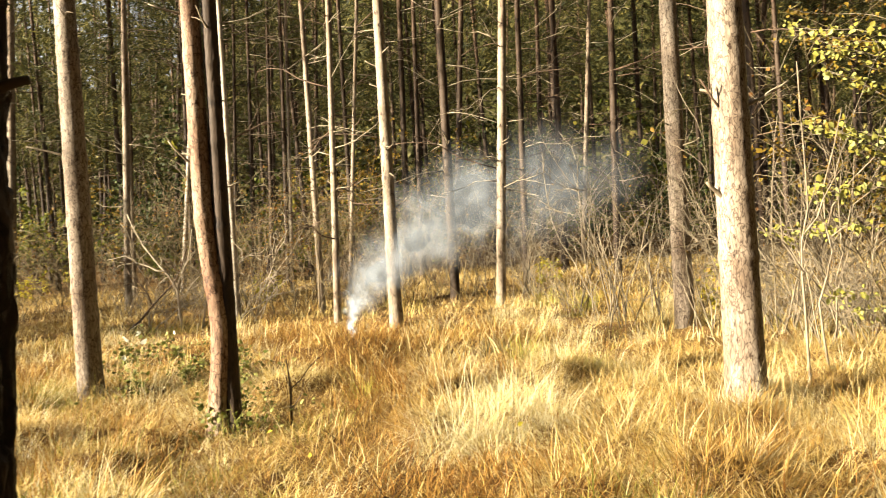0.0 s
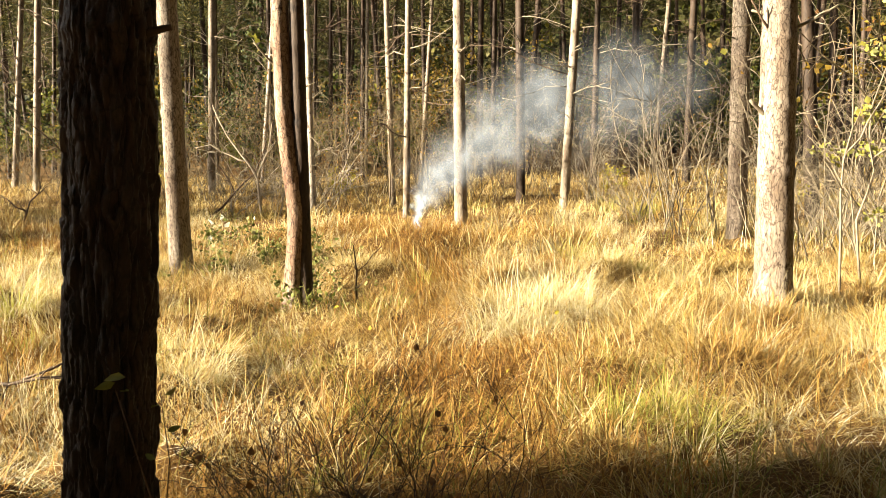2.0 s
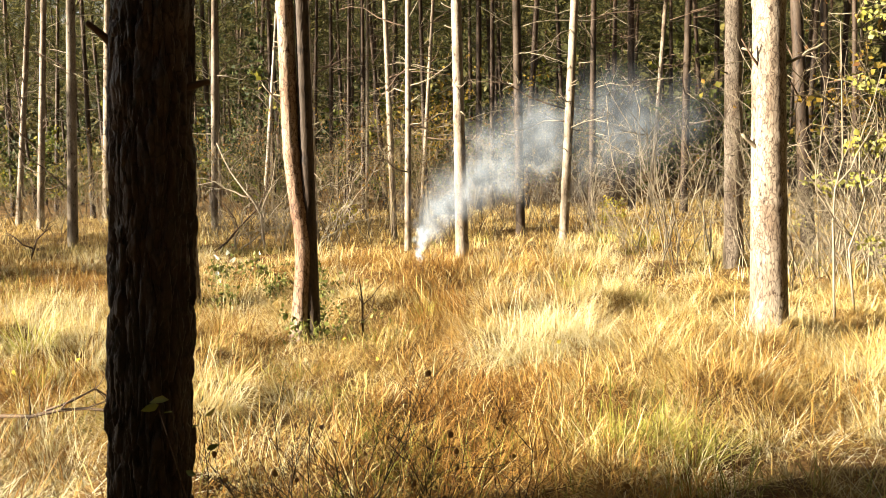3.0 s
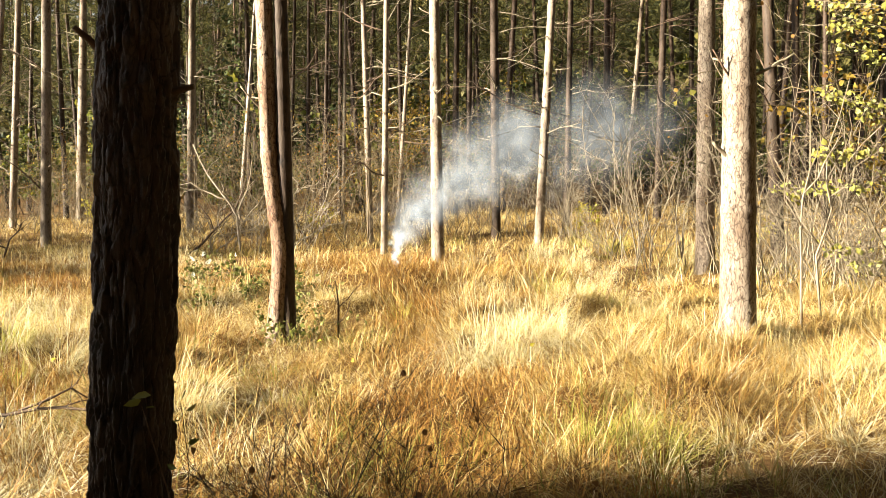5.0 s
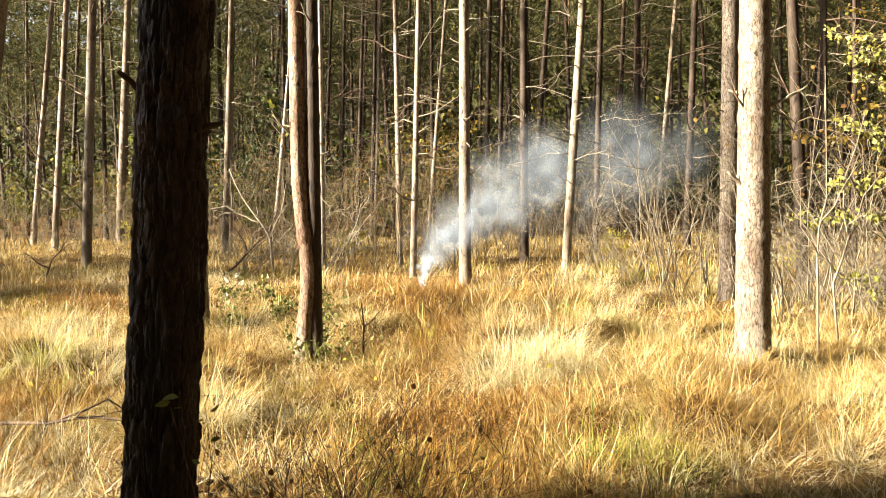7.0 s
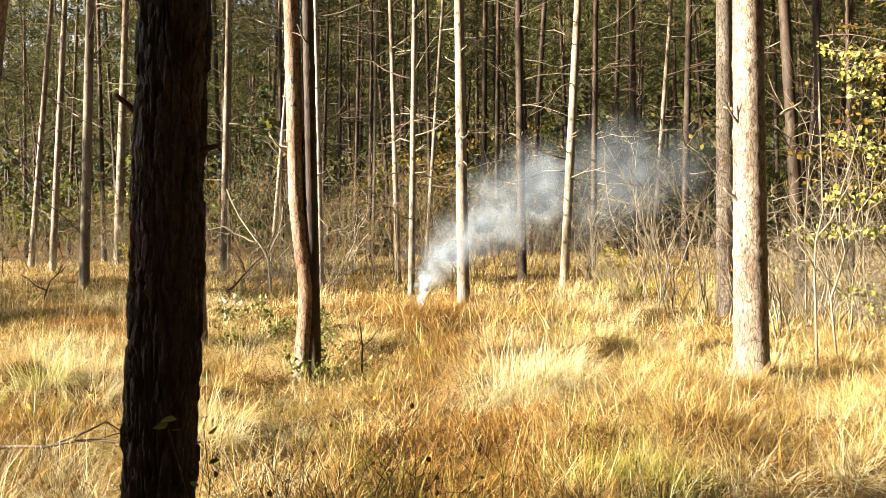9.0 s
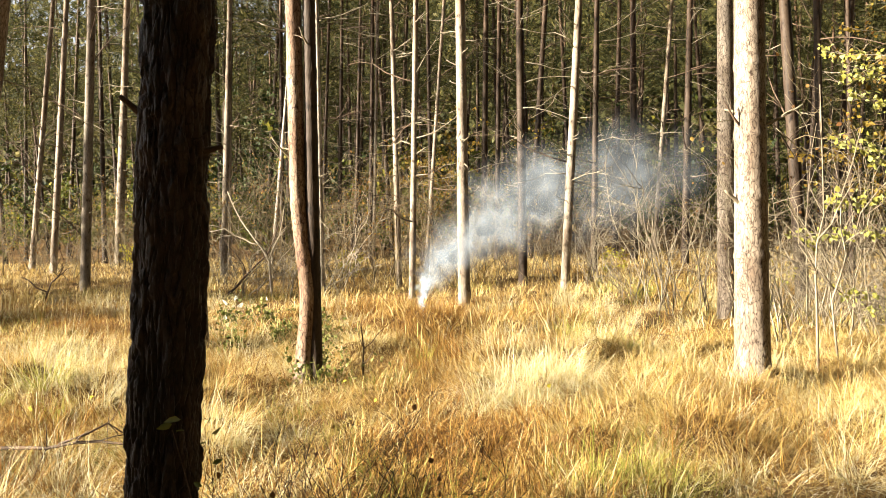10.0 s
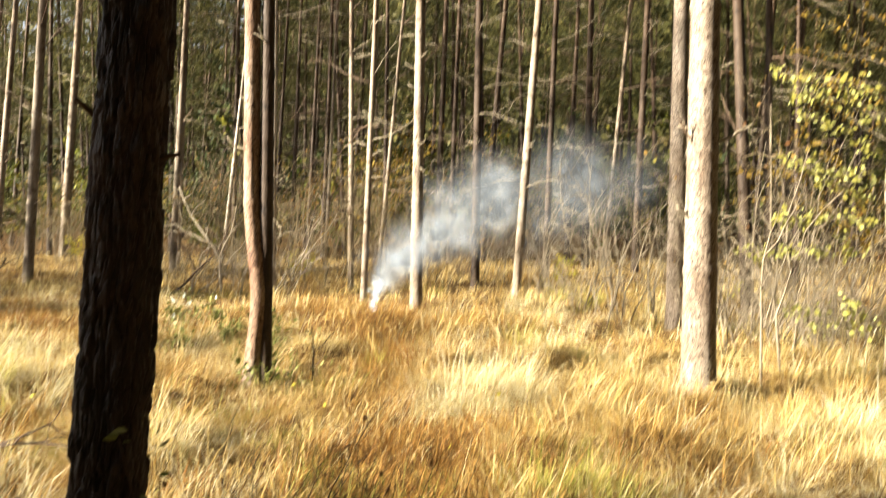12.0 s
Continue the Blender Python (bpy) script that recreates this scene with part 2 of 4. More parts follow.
def cells(u, v, wrap, seed):
    """Distances to the nearest and second nearest of scattered points, wrapping round in u."""
    iu, iv = np.floor(u).astype(np.int64), np.floor(v).astype(np.int64)
    near = np.full(u.shape, 9.0)
    second = near.copy()
    tone = np.zeros(u.shape)
    for a in (-1, 0, 1):
        for b in (-1, 0, 1):
            cu, cv = iu + a, iv + b
            k = np.mod(cu, wrap)
            pu = cu + 0.1 + 0.8 * lattice(k, cv, k * 0, seed)
            pv = cv + 0.1 + 0.8 * lattice(k, cv, k * 0 + 7, seed)
            d = np.hypot(u - pu, v - pv)
            hit = d < near
            second = np.where(hit, near, np.minimum(second, d))
            tone = np.where(hit, lattice(k, cv, k * 0 + 13, seed), tone)
            near = np.where(hit, d, near)
    return near, second, tone


def domes(x, y):
    """Heights of the grass hummocks, rounded and uneven in size, over the glade."""
    x, y = np.asarray(x, float), np.asarray(y, float)
    wx, wy = x + 0.3 * (field(x * 2.1, y * 2.1, 0, 51) - 0.5), y + 0.3 * (field(x * 2.1, y * 2.1, 0, 52) - 0.5)
    near, second, tone = cells(wx / 0.72 + 50, wy / 0.72 + 50, 100000, 17)
    s = np.clip((second - near) / 0.75, 0, 1)
    rise = s * s * (3 - 2 * s) * (0.05 + 0.15 * tone ** 1.5)
    return rise * np.clip((13.5 - y) / 3, 0.12, 1) * (1 - 0.8 * worn(x, y))


def worn(x, y):
    """How much of a trodden strip lies at a place: it runs to the mound."""
    mid = 0.15 - 1.55 * np.clip((y - 5.0) / 6.8, 0, 1)
    return np.exp(-((x - mid) / 0.42) ** 2) * (y > 4) * (y < 12.5)


def ground_height(x, y):
    x, y = np.asarray(x, float), np.asarray(y, float)
    h = 0.14 * (fractal(x * 0.45, y * 0.45, 0, 3) - 0.5) + 0.1 * (fractal(x * 1.5, y * 1.5, 0, 9, 3) - 0.5) + domes(x, y) - 0.07
    h = h * np.clip(60 / (1 + np.hypot(x, y)), 0, 1)
    for cx, cy, wide, tall in ((-3.7, 7.7, 0.7, 0.16), (-2.7, 6.2, 0.42, -0.12), (0.1, 8.2, 0.55, 0.1), (2.3, 7.3, 0.5, 0.1), (-0.2, 6.3, 0.4, -0.08), (1.2, 7.0, 0.35, 0.07)):
        h = h + tall * np.exp(-((x - cx) ** 2 + 1.6 * (y - cy) ** 2) / wide ** 2)
    return h - 0.02 + 0.2 * np.exp(-((x + 1.45) ** 2 + (y - 12.05) ** 2) / 0.25)


def gz(x, y):
    return float(ground_height(x, y))


# ---- mesh helpers ----
def mesh_from(name, verts, faces, material, smooth=False):
    me = bpy.data.meshes.new(name)
    me.from_pydata(verts, [], faces)
    me.materials.append(material)
    if smooth:
        me.shade_smooth()
    me.update()
    return me


def mesh_arrays(name, verts, loops, sizes, material, smooth=False):
    me = bpy.data.meshes.new(name)
    me.vertices.add(len(verts))
    me.vertices.foreach_set("co", np.asarray(verts, np.float32).ravel())
    me.loops.add(len(loops))
    me.loops.foreach_set("vertex_index", np.asarray(loops, np.int32))
    starts = np.concatenate(([0], np.cumsum(sizes)[:-1]))
    me.polygons.add(len(sizes))
    me.polygons.foreach_set("loop_start", starts.astype(np.int32))
    me.polygons.foreach_set("loop_total", np.asarray(sizes, np.int32))
    me.materials.append(material)
    me.update(calc_edges=True)
    if smooth:
        me.shade_smooth()
    return me


def part(name, me, parent, label="", at=None):
    ob = new(name, me)
    ob.parent = parent
    if at is not None:
        ob.matrix_basis = at
    return tagged(ob, label)


def blades_mesh(name, p, az, length, lean, bend, width, material, far=False):
    """Tapered, bending blades: seven points and three faces each, or five and two far off."""
    n = len(az)
    out = np.stack([np.cos(az), np.sin(az), np.zeros(n)], 1)
    turn = az + np.pi / 2 + np.random.uniform(-0.7, 0.7, n)
    side = np.stack([np.cos(turn), np.sin(turn), np.zeros(n)], 1)
    verts = np.zeros((n, 7, 3))
    pos, last = p.copy(), 0.0
    for k, (s, w) in enumerate(((0.0, 1.0), (0.4, 0.85), (0.75, 0.5), (1.0, 0.0))):
        ds = s - last
        phi = lean + bend * (s + last) / 2
        pos = pos + out * (length * ds * np.sin(phi))[:, None]
        pos[:, 2] += length * ds * np.cos(phi)
        last = s
        if k < 3:
            verts[:, 2 * k] = pos - side * (width * w / 2)[:, None]
            verts[:, 2 * k + 1] = pos + side * (width * w / 2)[:, None]
        else:
            verts[:, 6] = pos
    if far:
        loops = np.arange(n)[:, None] * 5 + np.array([0, 1, 3, 2, 2, 3, 4])
        return mesh_arrays(name, verts[:, [0, 1, 2, 3, 6]].reshape(-1, 3), loops.ravel(), np.tile([4, 3], n), material)
    base = np.arange(n)[:, None] * 7
    loops = base + np.array([0, 1, 3, 2, 2, 3, 5, 4, 4, 5, 6])
    return mesh_arrays(name, verts.reshape(-1, 3), loops.ravel(), np.tile([4, 4, 3], n), material)


def leaves_mesh(name, p, size, material, aspect=0.6, seed=0, flat=0.0, way=None, fine=False):
    """Leaves as folded diamonds scattered at the points p."""
    r = np.random.RandomState(seed)
    n = len(p)
    d = r.normal(size=(n, 3)) if way is None else way + 0.35 * r.normal(size=(n, 3))
    d /= np.linalg.norm(d, axis=1)[:, None] + 1e-9
    u = r.normal(size=(n, 3)) * (1, 1, 1 - flat)
    s = np.cross(d, u)
    s /= np.linalg.norm(s, axis=1)[:, None] + 1e-9
    nrm = np.cross(d, s)
    size = np.broadcast_to(size, (n,))[:, None] * r.uniform(0.6, 1.3, (n, 1))
    if fine:
        v = np.zeros((n, 6, 3))
        for q, (a, w) in enumerate(((0, 0.05), (0.3, 0.5), (0.65, 0.42), (1, 0), (0.65, -0.42), (0.3, -0.5))):
            v[:, q] = p + d * size * a + s * size * aspect * w + nrm * size * (0.25 * abs(w) - 0.15 * a * a)
        return mesh_arrays(name, v.reshape(-1, 3), (np.arange(n)[:, None] * 6 + np.array([0, 1, 2, 3, 0, 3, 4, 5])).ravel(), np.full(n * 2, 4), material)
    v = np.zeros((n, 4, 3))
    v[:, 0] = p
    v[:, 1] = p + d * size * 0.5 + s * size * aspect * 0.5 + nrm * size * 0.1
    v[:, 2] = p + d * size
    v[:, 3] = p + d * size * 0.5 - s * size * aspect * 0.5 + nrm * size * 0.1
    return mesh_arrays(name, v.reshape(-1, 3), np.arange(n * 4), np.full(n, 4), material)


class Tubes:
    """Collects tapered tubes into one mesh."""

    def __init__(self):
        self.verts, self.faces = [], []

    def add(self, pts, radii, sides=5):
        first = len(self.verts)
        n = len(pts)
        for i, (p, r) in enumerate(zip(pts, radii)):
            d = (Vector(pts[min(i + 1, n - 1)]) - Vector(pts[max(i - 1, 0)])).normalized()
            a = d.cross(Vector((0.31, 0.87, 0.4))).normalized()
            b = d.cross(a)
            for k in range(sides):
                q = 2 * math.pi * k / sides
                self.verts.append(Vector(p) + a * (r * math.cos(q)) + b * (r * math.sin(q)))
        for i in range(n - 1):
            for k in range(sides):
                j, m = first + i * sides, (k + 1) % sides
                self.faces.append((j + k, j + m, j + sides + m, j + sides + k))
        self.faces.append(tuple(range(first + sides - 1, first - 1, -1)))
        self.faces.append(tuple(range(first + (n - 1) * sides, first + n * sides)))

    def mesh(self, name, material):
        return mesh_from(name, self.verts, self.faces, material, True)


def wander(rng, p, d, length, steps, kink, lift=0.0):
    """A crooked line of points from p along d."""
    pts, p, d = [Vector(p)], Vector(p), Vector(d).normalized()
    for _ in range(steps):
        d = (d + Vector((rng.gauss(0, kink), rng.gauss(0, kink), rng.gauss(0, kink) + lift))).normalized()
        p = p + d * (length / steps)
        pts.append(p.copy())
    return pts


def taper(a, b, n):
    return [a + (b - a) * i / (n - 1) for i in range(n)]


# ---- the setting: ground and far woods ----
def build_ground():
    s = np.linspace(-1, 1, 281)
    g = 13 * s + 387 * np.sign(s) * np.abs(s) ** 7
    xx, yy = np.meshgrid(g, g + 10)
    v = np.stack([xx, yy, ground_height(xx, yy)], -1).reshape(-1, 3)
    n = len(g)
    i = (np.arange(n - 1)[:, None] * n + np.arange(n - 1)).ravel()
    loops = np.stack([i, i + 1, i + n + 1, i + n], 1)
    ob = new("ground", mesh_arrays("ground", v, loops.ravel(), np.full(len(i), 4), GROUND, True))
    tagged(ob, "uneven forest floor of brown leaf litter and thatch", "ground", kind="structure")


build_ground()


def far_woods():
    r = np.random.RandomState(5)
    n = 110000
    p = np.stack([r.uniform(-78, 48, n), r.uniform(50, 80, n), 21 * r.uniform(0, 1, n) ** 1.25], 1)
    keep = fractal(p[:, 0] * 0.28, p[:, 1] * 0.28, p[:, 2] * 0.25, 21, 3) > 0.4 + 0.08 * np.clip((p[:, 2] - 9) / 7, 0, 1) * (p[:, 0] < -16)
    me = leaves_mesh("far_woods", p[keep], 0.62, NEEDLE, 0.55, 6)
    tagged(new("far_woods", me), "dense dark green conifer woods in the distance", "woods", kind="stuff")
    v = [(-140, 92, -1), (110, 92, -1), (110, 93, 27), (-22, 93, 27), (-36, 93, 18), (-140, 93, 18)]
    wall = new("backdrop", mesh_from("backdrop", v, [(0, 1, 2, 3, 4, 5)], NEEDLE))
    tagged(wall, "dark green edge of far woodland", "backdrop", kind="structure")


far_woods()


def unseen_woods():
    """An unseen wood behind the camera and on the side away from the sun, added to block sky light."""
    r = np.random.RandomState(15)
    n = 90000
    a = r.uniform(radians(38), radians(230), n)
    d = r.uniform(13, 34, n)
    p = np.stack([0.5 + d * np.sin(a), 2.0 + d * np.cos(a), 25 * r.uniform(0, 1, n)], 1)
    keep = fractal(p[:, 0] * 0.3, p[:, 1] * 0.3, p[:, 2] * 0.3, 25, 3) > 0.4
    me = leaves_mesh("unseen_woods", p[keep], 0.95, LEAF_HOLLY, 0.6, 16)
    tagged(new("unseen_woods", me), "unseen dark leaf mass added round the glade to block sky light", "woods", kind="stuff")


unseen_woods()


# ---- pines ----
def old_bark(tt, zz, r0, seed):
    """Heights of thick old bark: long crooked ridges with fissures between, flaking into thin plates."""
    cx, cy = np.cos(tt), np.sin(tt)
    sway = fractal(cx * 2.2 + 7, cy * 2.2 + 7, zz * 4.5, seed) - 0.5
    jag = fractal(cx * 14, cy * 14, zz * 30, seed + 2, 3) - 0.5
    wrap = int(round(2 * math.pi * r0 / 0.043))
    u = tt / (2 * np.pi) * wrap
    near, second, tone = cells(u + 1.5 * sway + 0.3 * jag, zz / 0.19 + 3.0 * (fractal(cx * 3, cy * 3, zz * 1.5, seed + 5) - 0.5), wrap, seed)
    ridge = np.clip((second - near) / 0.34, 0, 1) ** 0.6 * (0.6 + 0.6 * tone)
    wrap2 = int(round(2 * math.pi * r0 / 0.024))
    u2 = tt / (2 * np.pi) * wrap2
    near, second, tone2 = cells(u2 + 1.3 * sway + 0.6 * jag, zz / 0.062 + 2.0 * sway + 0.5 * jag, wrap2, seed + 3)
    plates = (tone2 - 0.5) * np.clip((second - near) / 0.12, 0, 1)
    rough = fractal(cx * 18, cy * 18, zz * 45, seed + 9, 5) - 0.5
    return 0.85 * ridge - 1.0 + 0.95 * plates + 0.55 * rough


def trunk_mesh(name, height, r0, r1, seg, tall, step, depth, material, seed, cell=(0.035, 0.11), flare=0.3, bow=0.0, knot=0.0):
    """A trunk with bark plates and fissures up to the height tall, smoother above."""
    z = np.concatenate([np.arange(-0.25, tall, step), np.linspace(tall, height, max(4, int(height - tall)))])
    th = np.linspace(0, 2 * np.pi, seg, endpoint=False)
    zz, tt = np.meshgrid(z, th, indexing="ij")
    r = r0 + (r1 - r0) * np.clip(zz / height, 0, 1) ** 0.9
    r = r * (1 + flare * np.exp(-np.clip(zz + 0.1, 0, None) / 0.16) * (0.75 + 0.5 * np.sin(tt * 3 + seed)))
    r = r * (1 + 0.03 * np.sin(2 * tt + zz * 0.8 + seed))
    if knot:
        r = r * (1 + 0.05 * np.exp(-((zz - knot + 0.012 * np.sin(tt * 2)) / 0.022) ** 2) - 0.03 * np.exp(-((zz - knot + 0.07) / 0.04) ** 2))
    whorl = (zz + 0.12 * math.sin(seed * 3.1) + 0.06 * np.sin(zz * 2.3 + seed)) / 0.52
    r = r * (1 + (0.0 if knot else 0.07) * np.exp(-((whorl - np.round(whorl)) / 0.07) ** 2) * (zz > 0.7))
    if knot:
        r = r + depth * old_bark(tt, zz, r0, seed)
    elif depth > 0:
        wrap = max(6, int(round(2 * math.pi * r0 / cell[0])))
        bend = fractal(np.cos(tt) * 3 + 7, np.sin(tt) * 3 + 7, zz * 5, seed) - 0.5
        u = tt / (2 * np.pi) * wrap + 0.9 * bend
        v = zz / cell[1] + 2.2 * (fractal(np.cos(tt) * 4, np.sin(tt) * 4, zz * 3, seed + 5) - 0.5)
        near, second, tone = cells(u + 0.35 * (fractal(np.cos(tt) * 20, np.sin(tt) * 20, zz * 40, seed + 2, 3) - 0.5), v, wrap, seed)
        plate = np.clip((second - near) / 0.3, 0, 1) ** 0.55
        rough = fractal(np.cos(tt) * 16, np.sin(tt) * 16, zz * 36, seed + 9, 5) - 0.5
        r = r + depth * (plate * (0.55 + 0.6 * tone) - 0.7) + depth * 0.8 * rough
    bx = bow * np.exp(-((zz - 0.75) / 0.5) ** 2)
    verts = np.stack([r * np.cos(tt) + bx, r * np.sin(tt), zz], -1).reshape(-1, 3)
    nz = len(z)
    i = (np.arange(nz - 1)[:, None] * seg + np.arange(seg)).ravel()
    j = (np.arange(nz - 1)[:, None] * seg + np.mod(np.arange(seg) + 1, seg)).ravel()
    loops = np.stack([i, j, j + seg, i + seg], 1)
    return mesh_arrays(name, verts, loops.ravel(), np.full(len(i), 4), material, True)


def branch_mesh(rng, length, r, material, forks=2, droop=-0.04, kink=0.16):
    """A dead branch that starts at the origin and reaches along x."""
    t = Tubes()
    pts = wander(rng, (-0.03, 0, 0), (1, 0, 0.15), length, 5, kink, droop)
    t.add(pts, taper(r, r * 0.35, 6), 4)
    for _ in range(forks):
        k = rng.randint(1, 4)
        d = (pts[k + 1] - pts[k]).normalized() + Vector((rng.gauss(0, 0.3), rng.choice((-1, 1)) * rng.uniform(0.4, 0.9), rng.gauss(0.1, 0.3)))
        sub = wander(rng, pts[k], d, length * rng.uniform(0.3, 0.6), 4, kink * 1.2, droop)
        t.add(sub, taper(r * 0.5, r * 0.15, 5), 3)
    return t.mesh("branch", material)


def crown_mesh(rng, bottom, top, reach, boughs, tufts, seed):
    """Boughs of needle tufts between two heights of a trunk."""
    pts, way = [], []
    for b in range(boughs):
        f = rng.random()
        z0 = bottom + (top - bottom) * f
        az = rng.uniform(0, 2 * math.pi)
        long = reach * (1.0 - 0.65 * f) * rng.uniform(0.6, 1.1)
        for k in range(tufts):
            s = rng.uniform(0.25, 1.0)
            d = Vector((math.cos(az), math.sin(az), 0.25))
            p = Vector((0, 0, z0)) + d * (long * s) + Vector((rng.gauss(0, 0.24), rng.gauss(0, 0.24), rng.gauss(0, 0.16))) * (0.5 + s)
            for _ in range(7):
                pts.append(p + Vector((rng.gauss(0, 0.07), rng.gauss(0, 0.05), rng.gauss(0, 0.05))))
                way.append(d + Vector((rng.gauss(0, 0.7), rng.gauss(0, 0.7), rng.gauss(0.2, 0.6))))
    return leaves_mesh("crown", np.array([tuple(p) for p in pts]), 0.28, NEEDLE, 0.1, seed, way=np.array([tuple(w) for w in way]))


wood = random.Random(11)
BRANCHES = [branch_mesh(wood, wood.uniform(0.7, 1.7), wood.uniform(0.008, 0.013), TWIG_GREY, 2) for _ in range(6)]
BRANCHES_DARK = [branch_mesh(wood, wood.uniform(0.9, 2.2), wood.uniform(0.009, 0.016), TWIG_DARK, 3) for _ in range(6)]
STUBS = [branch_mesh(wood, wood.uniform(0.16, 0.4), wood.uniform(0.01, 0.016), TWIG_GREY, 1) for _ in range(5)]
CROWNS = [crown_mesh(wood, 4.2 + 0.7 * k, 13.0, 2.6, 30, 13, 40 + k) for k in range(4)]
CROWNS_HIGH = [crown_mesh(wood, 9.5, 14.0, 2.2, 22, 13, 50 + k) for k in range(2)]
# crowns above the view, made broad and dense to block light from overhead
CROWNS_WIDE = [crown_mesh(wood, 9.3, 15.0, 3.6, 110, 15, 54 + k) for k in range(2)]
TREES = "pines of the plantation"


def lean_pose(x, y, lean_x, lean_y, turn=0.0):
    z = gz(x, y)
    up = Vector((lean_x, lean_y, 1)).normalized()
    q = Vector((0, 0, 1)).rotation_difference(up)
    return Matrix.Translation((x, y, z)) @ q.to_matrix().to_4x4() @ Matrix.Rotation(turn, 4, "Z")


def pine(x, y, dia, lean=(0, 0), detail=1, material=BARK_FAR, label="", seed=1, crown=True, twigs=8, low=1.8, bow=0.0, height=14.0, turn=0.0, depth=None, wide=False):
    rng = random.Random(seed)
    tree = new("pine_tree")
    tree.matrix_basis = lean_pose(x, y, *lean, turn)
    r = dia / 2
    if detail == 3:
        me = trunk_mesh("trunk", height, r, r * 0.35, 260, 3.0, 0.006, depth or 0.016, material, seed, (0.03, 0.12), 0.1, bow, 1.63)
    elif detail == 2:
        me = trunk_mesh("trunk", height, r, r * 0.4, 64, 4.4, 0.019, depth or 0.003, material, seed, (0.028, 0.075), 0.35, bow)
    else:
        me = trunk_mesh("trunk", height, r, r * 0.4, 14, 6.5, 0.13, 0.004, material, seed, (0.06, 0.3), 0.3, bow)
    part("trunk", me, tree)
    for k in range(int(twigs * (1.6 if detail == 1 else 1))):
        z = rng.uniform(low, 7.0) if k % 3 else rng.uniform(1.0, 4.0)
        az = rng.uniform(0, 2 * math.pi)
        pool = STUBS if (z < 3.2 and rng.random() < 0.6) or detail > 1 else (BRANCHES if rng.random() < 0.6 else BRANCHES_DARK)
        rr = r * (1 - 0.6 * z / height) * 0.8
        at = Matrix.Translation((rr * math.cos(az), rr * math.sin(az), z)) @ Matrix.Rotation(az, 4, "Z") @ Matrix.Rotation(-rng.uniform(-0.2, 0.5), 4, "Y")
        part("branch", rng.choice(pool), tree, "bare dead side branch", at)
    if crown:
        part("crown", rng.choice(CROWNS_WIDE if detail > 1 or wide else CROWNS_HIGH), tree, "green needle crown", Matrix.Rotation(rng.uniform(0, 6), 4, "Z"))
    return tagged(tree, label or "unseen slender pine added to shade the glade", "tree", TREES)


def snag(tree, at, way, length, r, material, forks=0):
    """A broken branch stub on a trunk."""
    rng = random.Random(int(length * 1000) + forks)
    t = Tubes()
    start = Vector(at) - Vector(way).normalized() * 0.04
    pts = wander(rng, start, way, length + 0.04, 5, 0.1)
    t.add(pts, taper(r, r * 0.55, 6), 7)
    for k in range(forks):
        d = (pts[4] - pts[3]).normalized() + Vector((rng.uniform(-0.2, 0.5), rng.uniform(-0.4, 0.4), 0.9 - k * 0.7))
        t.add(wander(rng, pts[2 + k], d, length * 0.45, 4, 0.15), taper(r * 0.6, r * 0.25, 5), 5)
    part("branch_stub", t.mesh("branch_stub", material), tree, "broken dead branch stub")


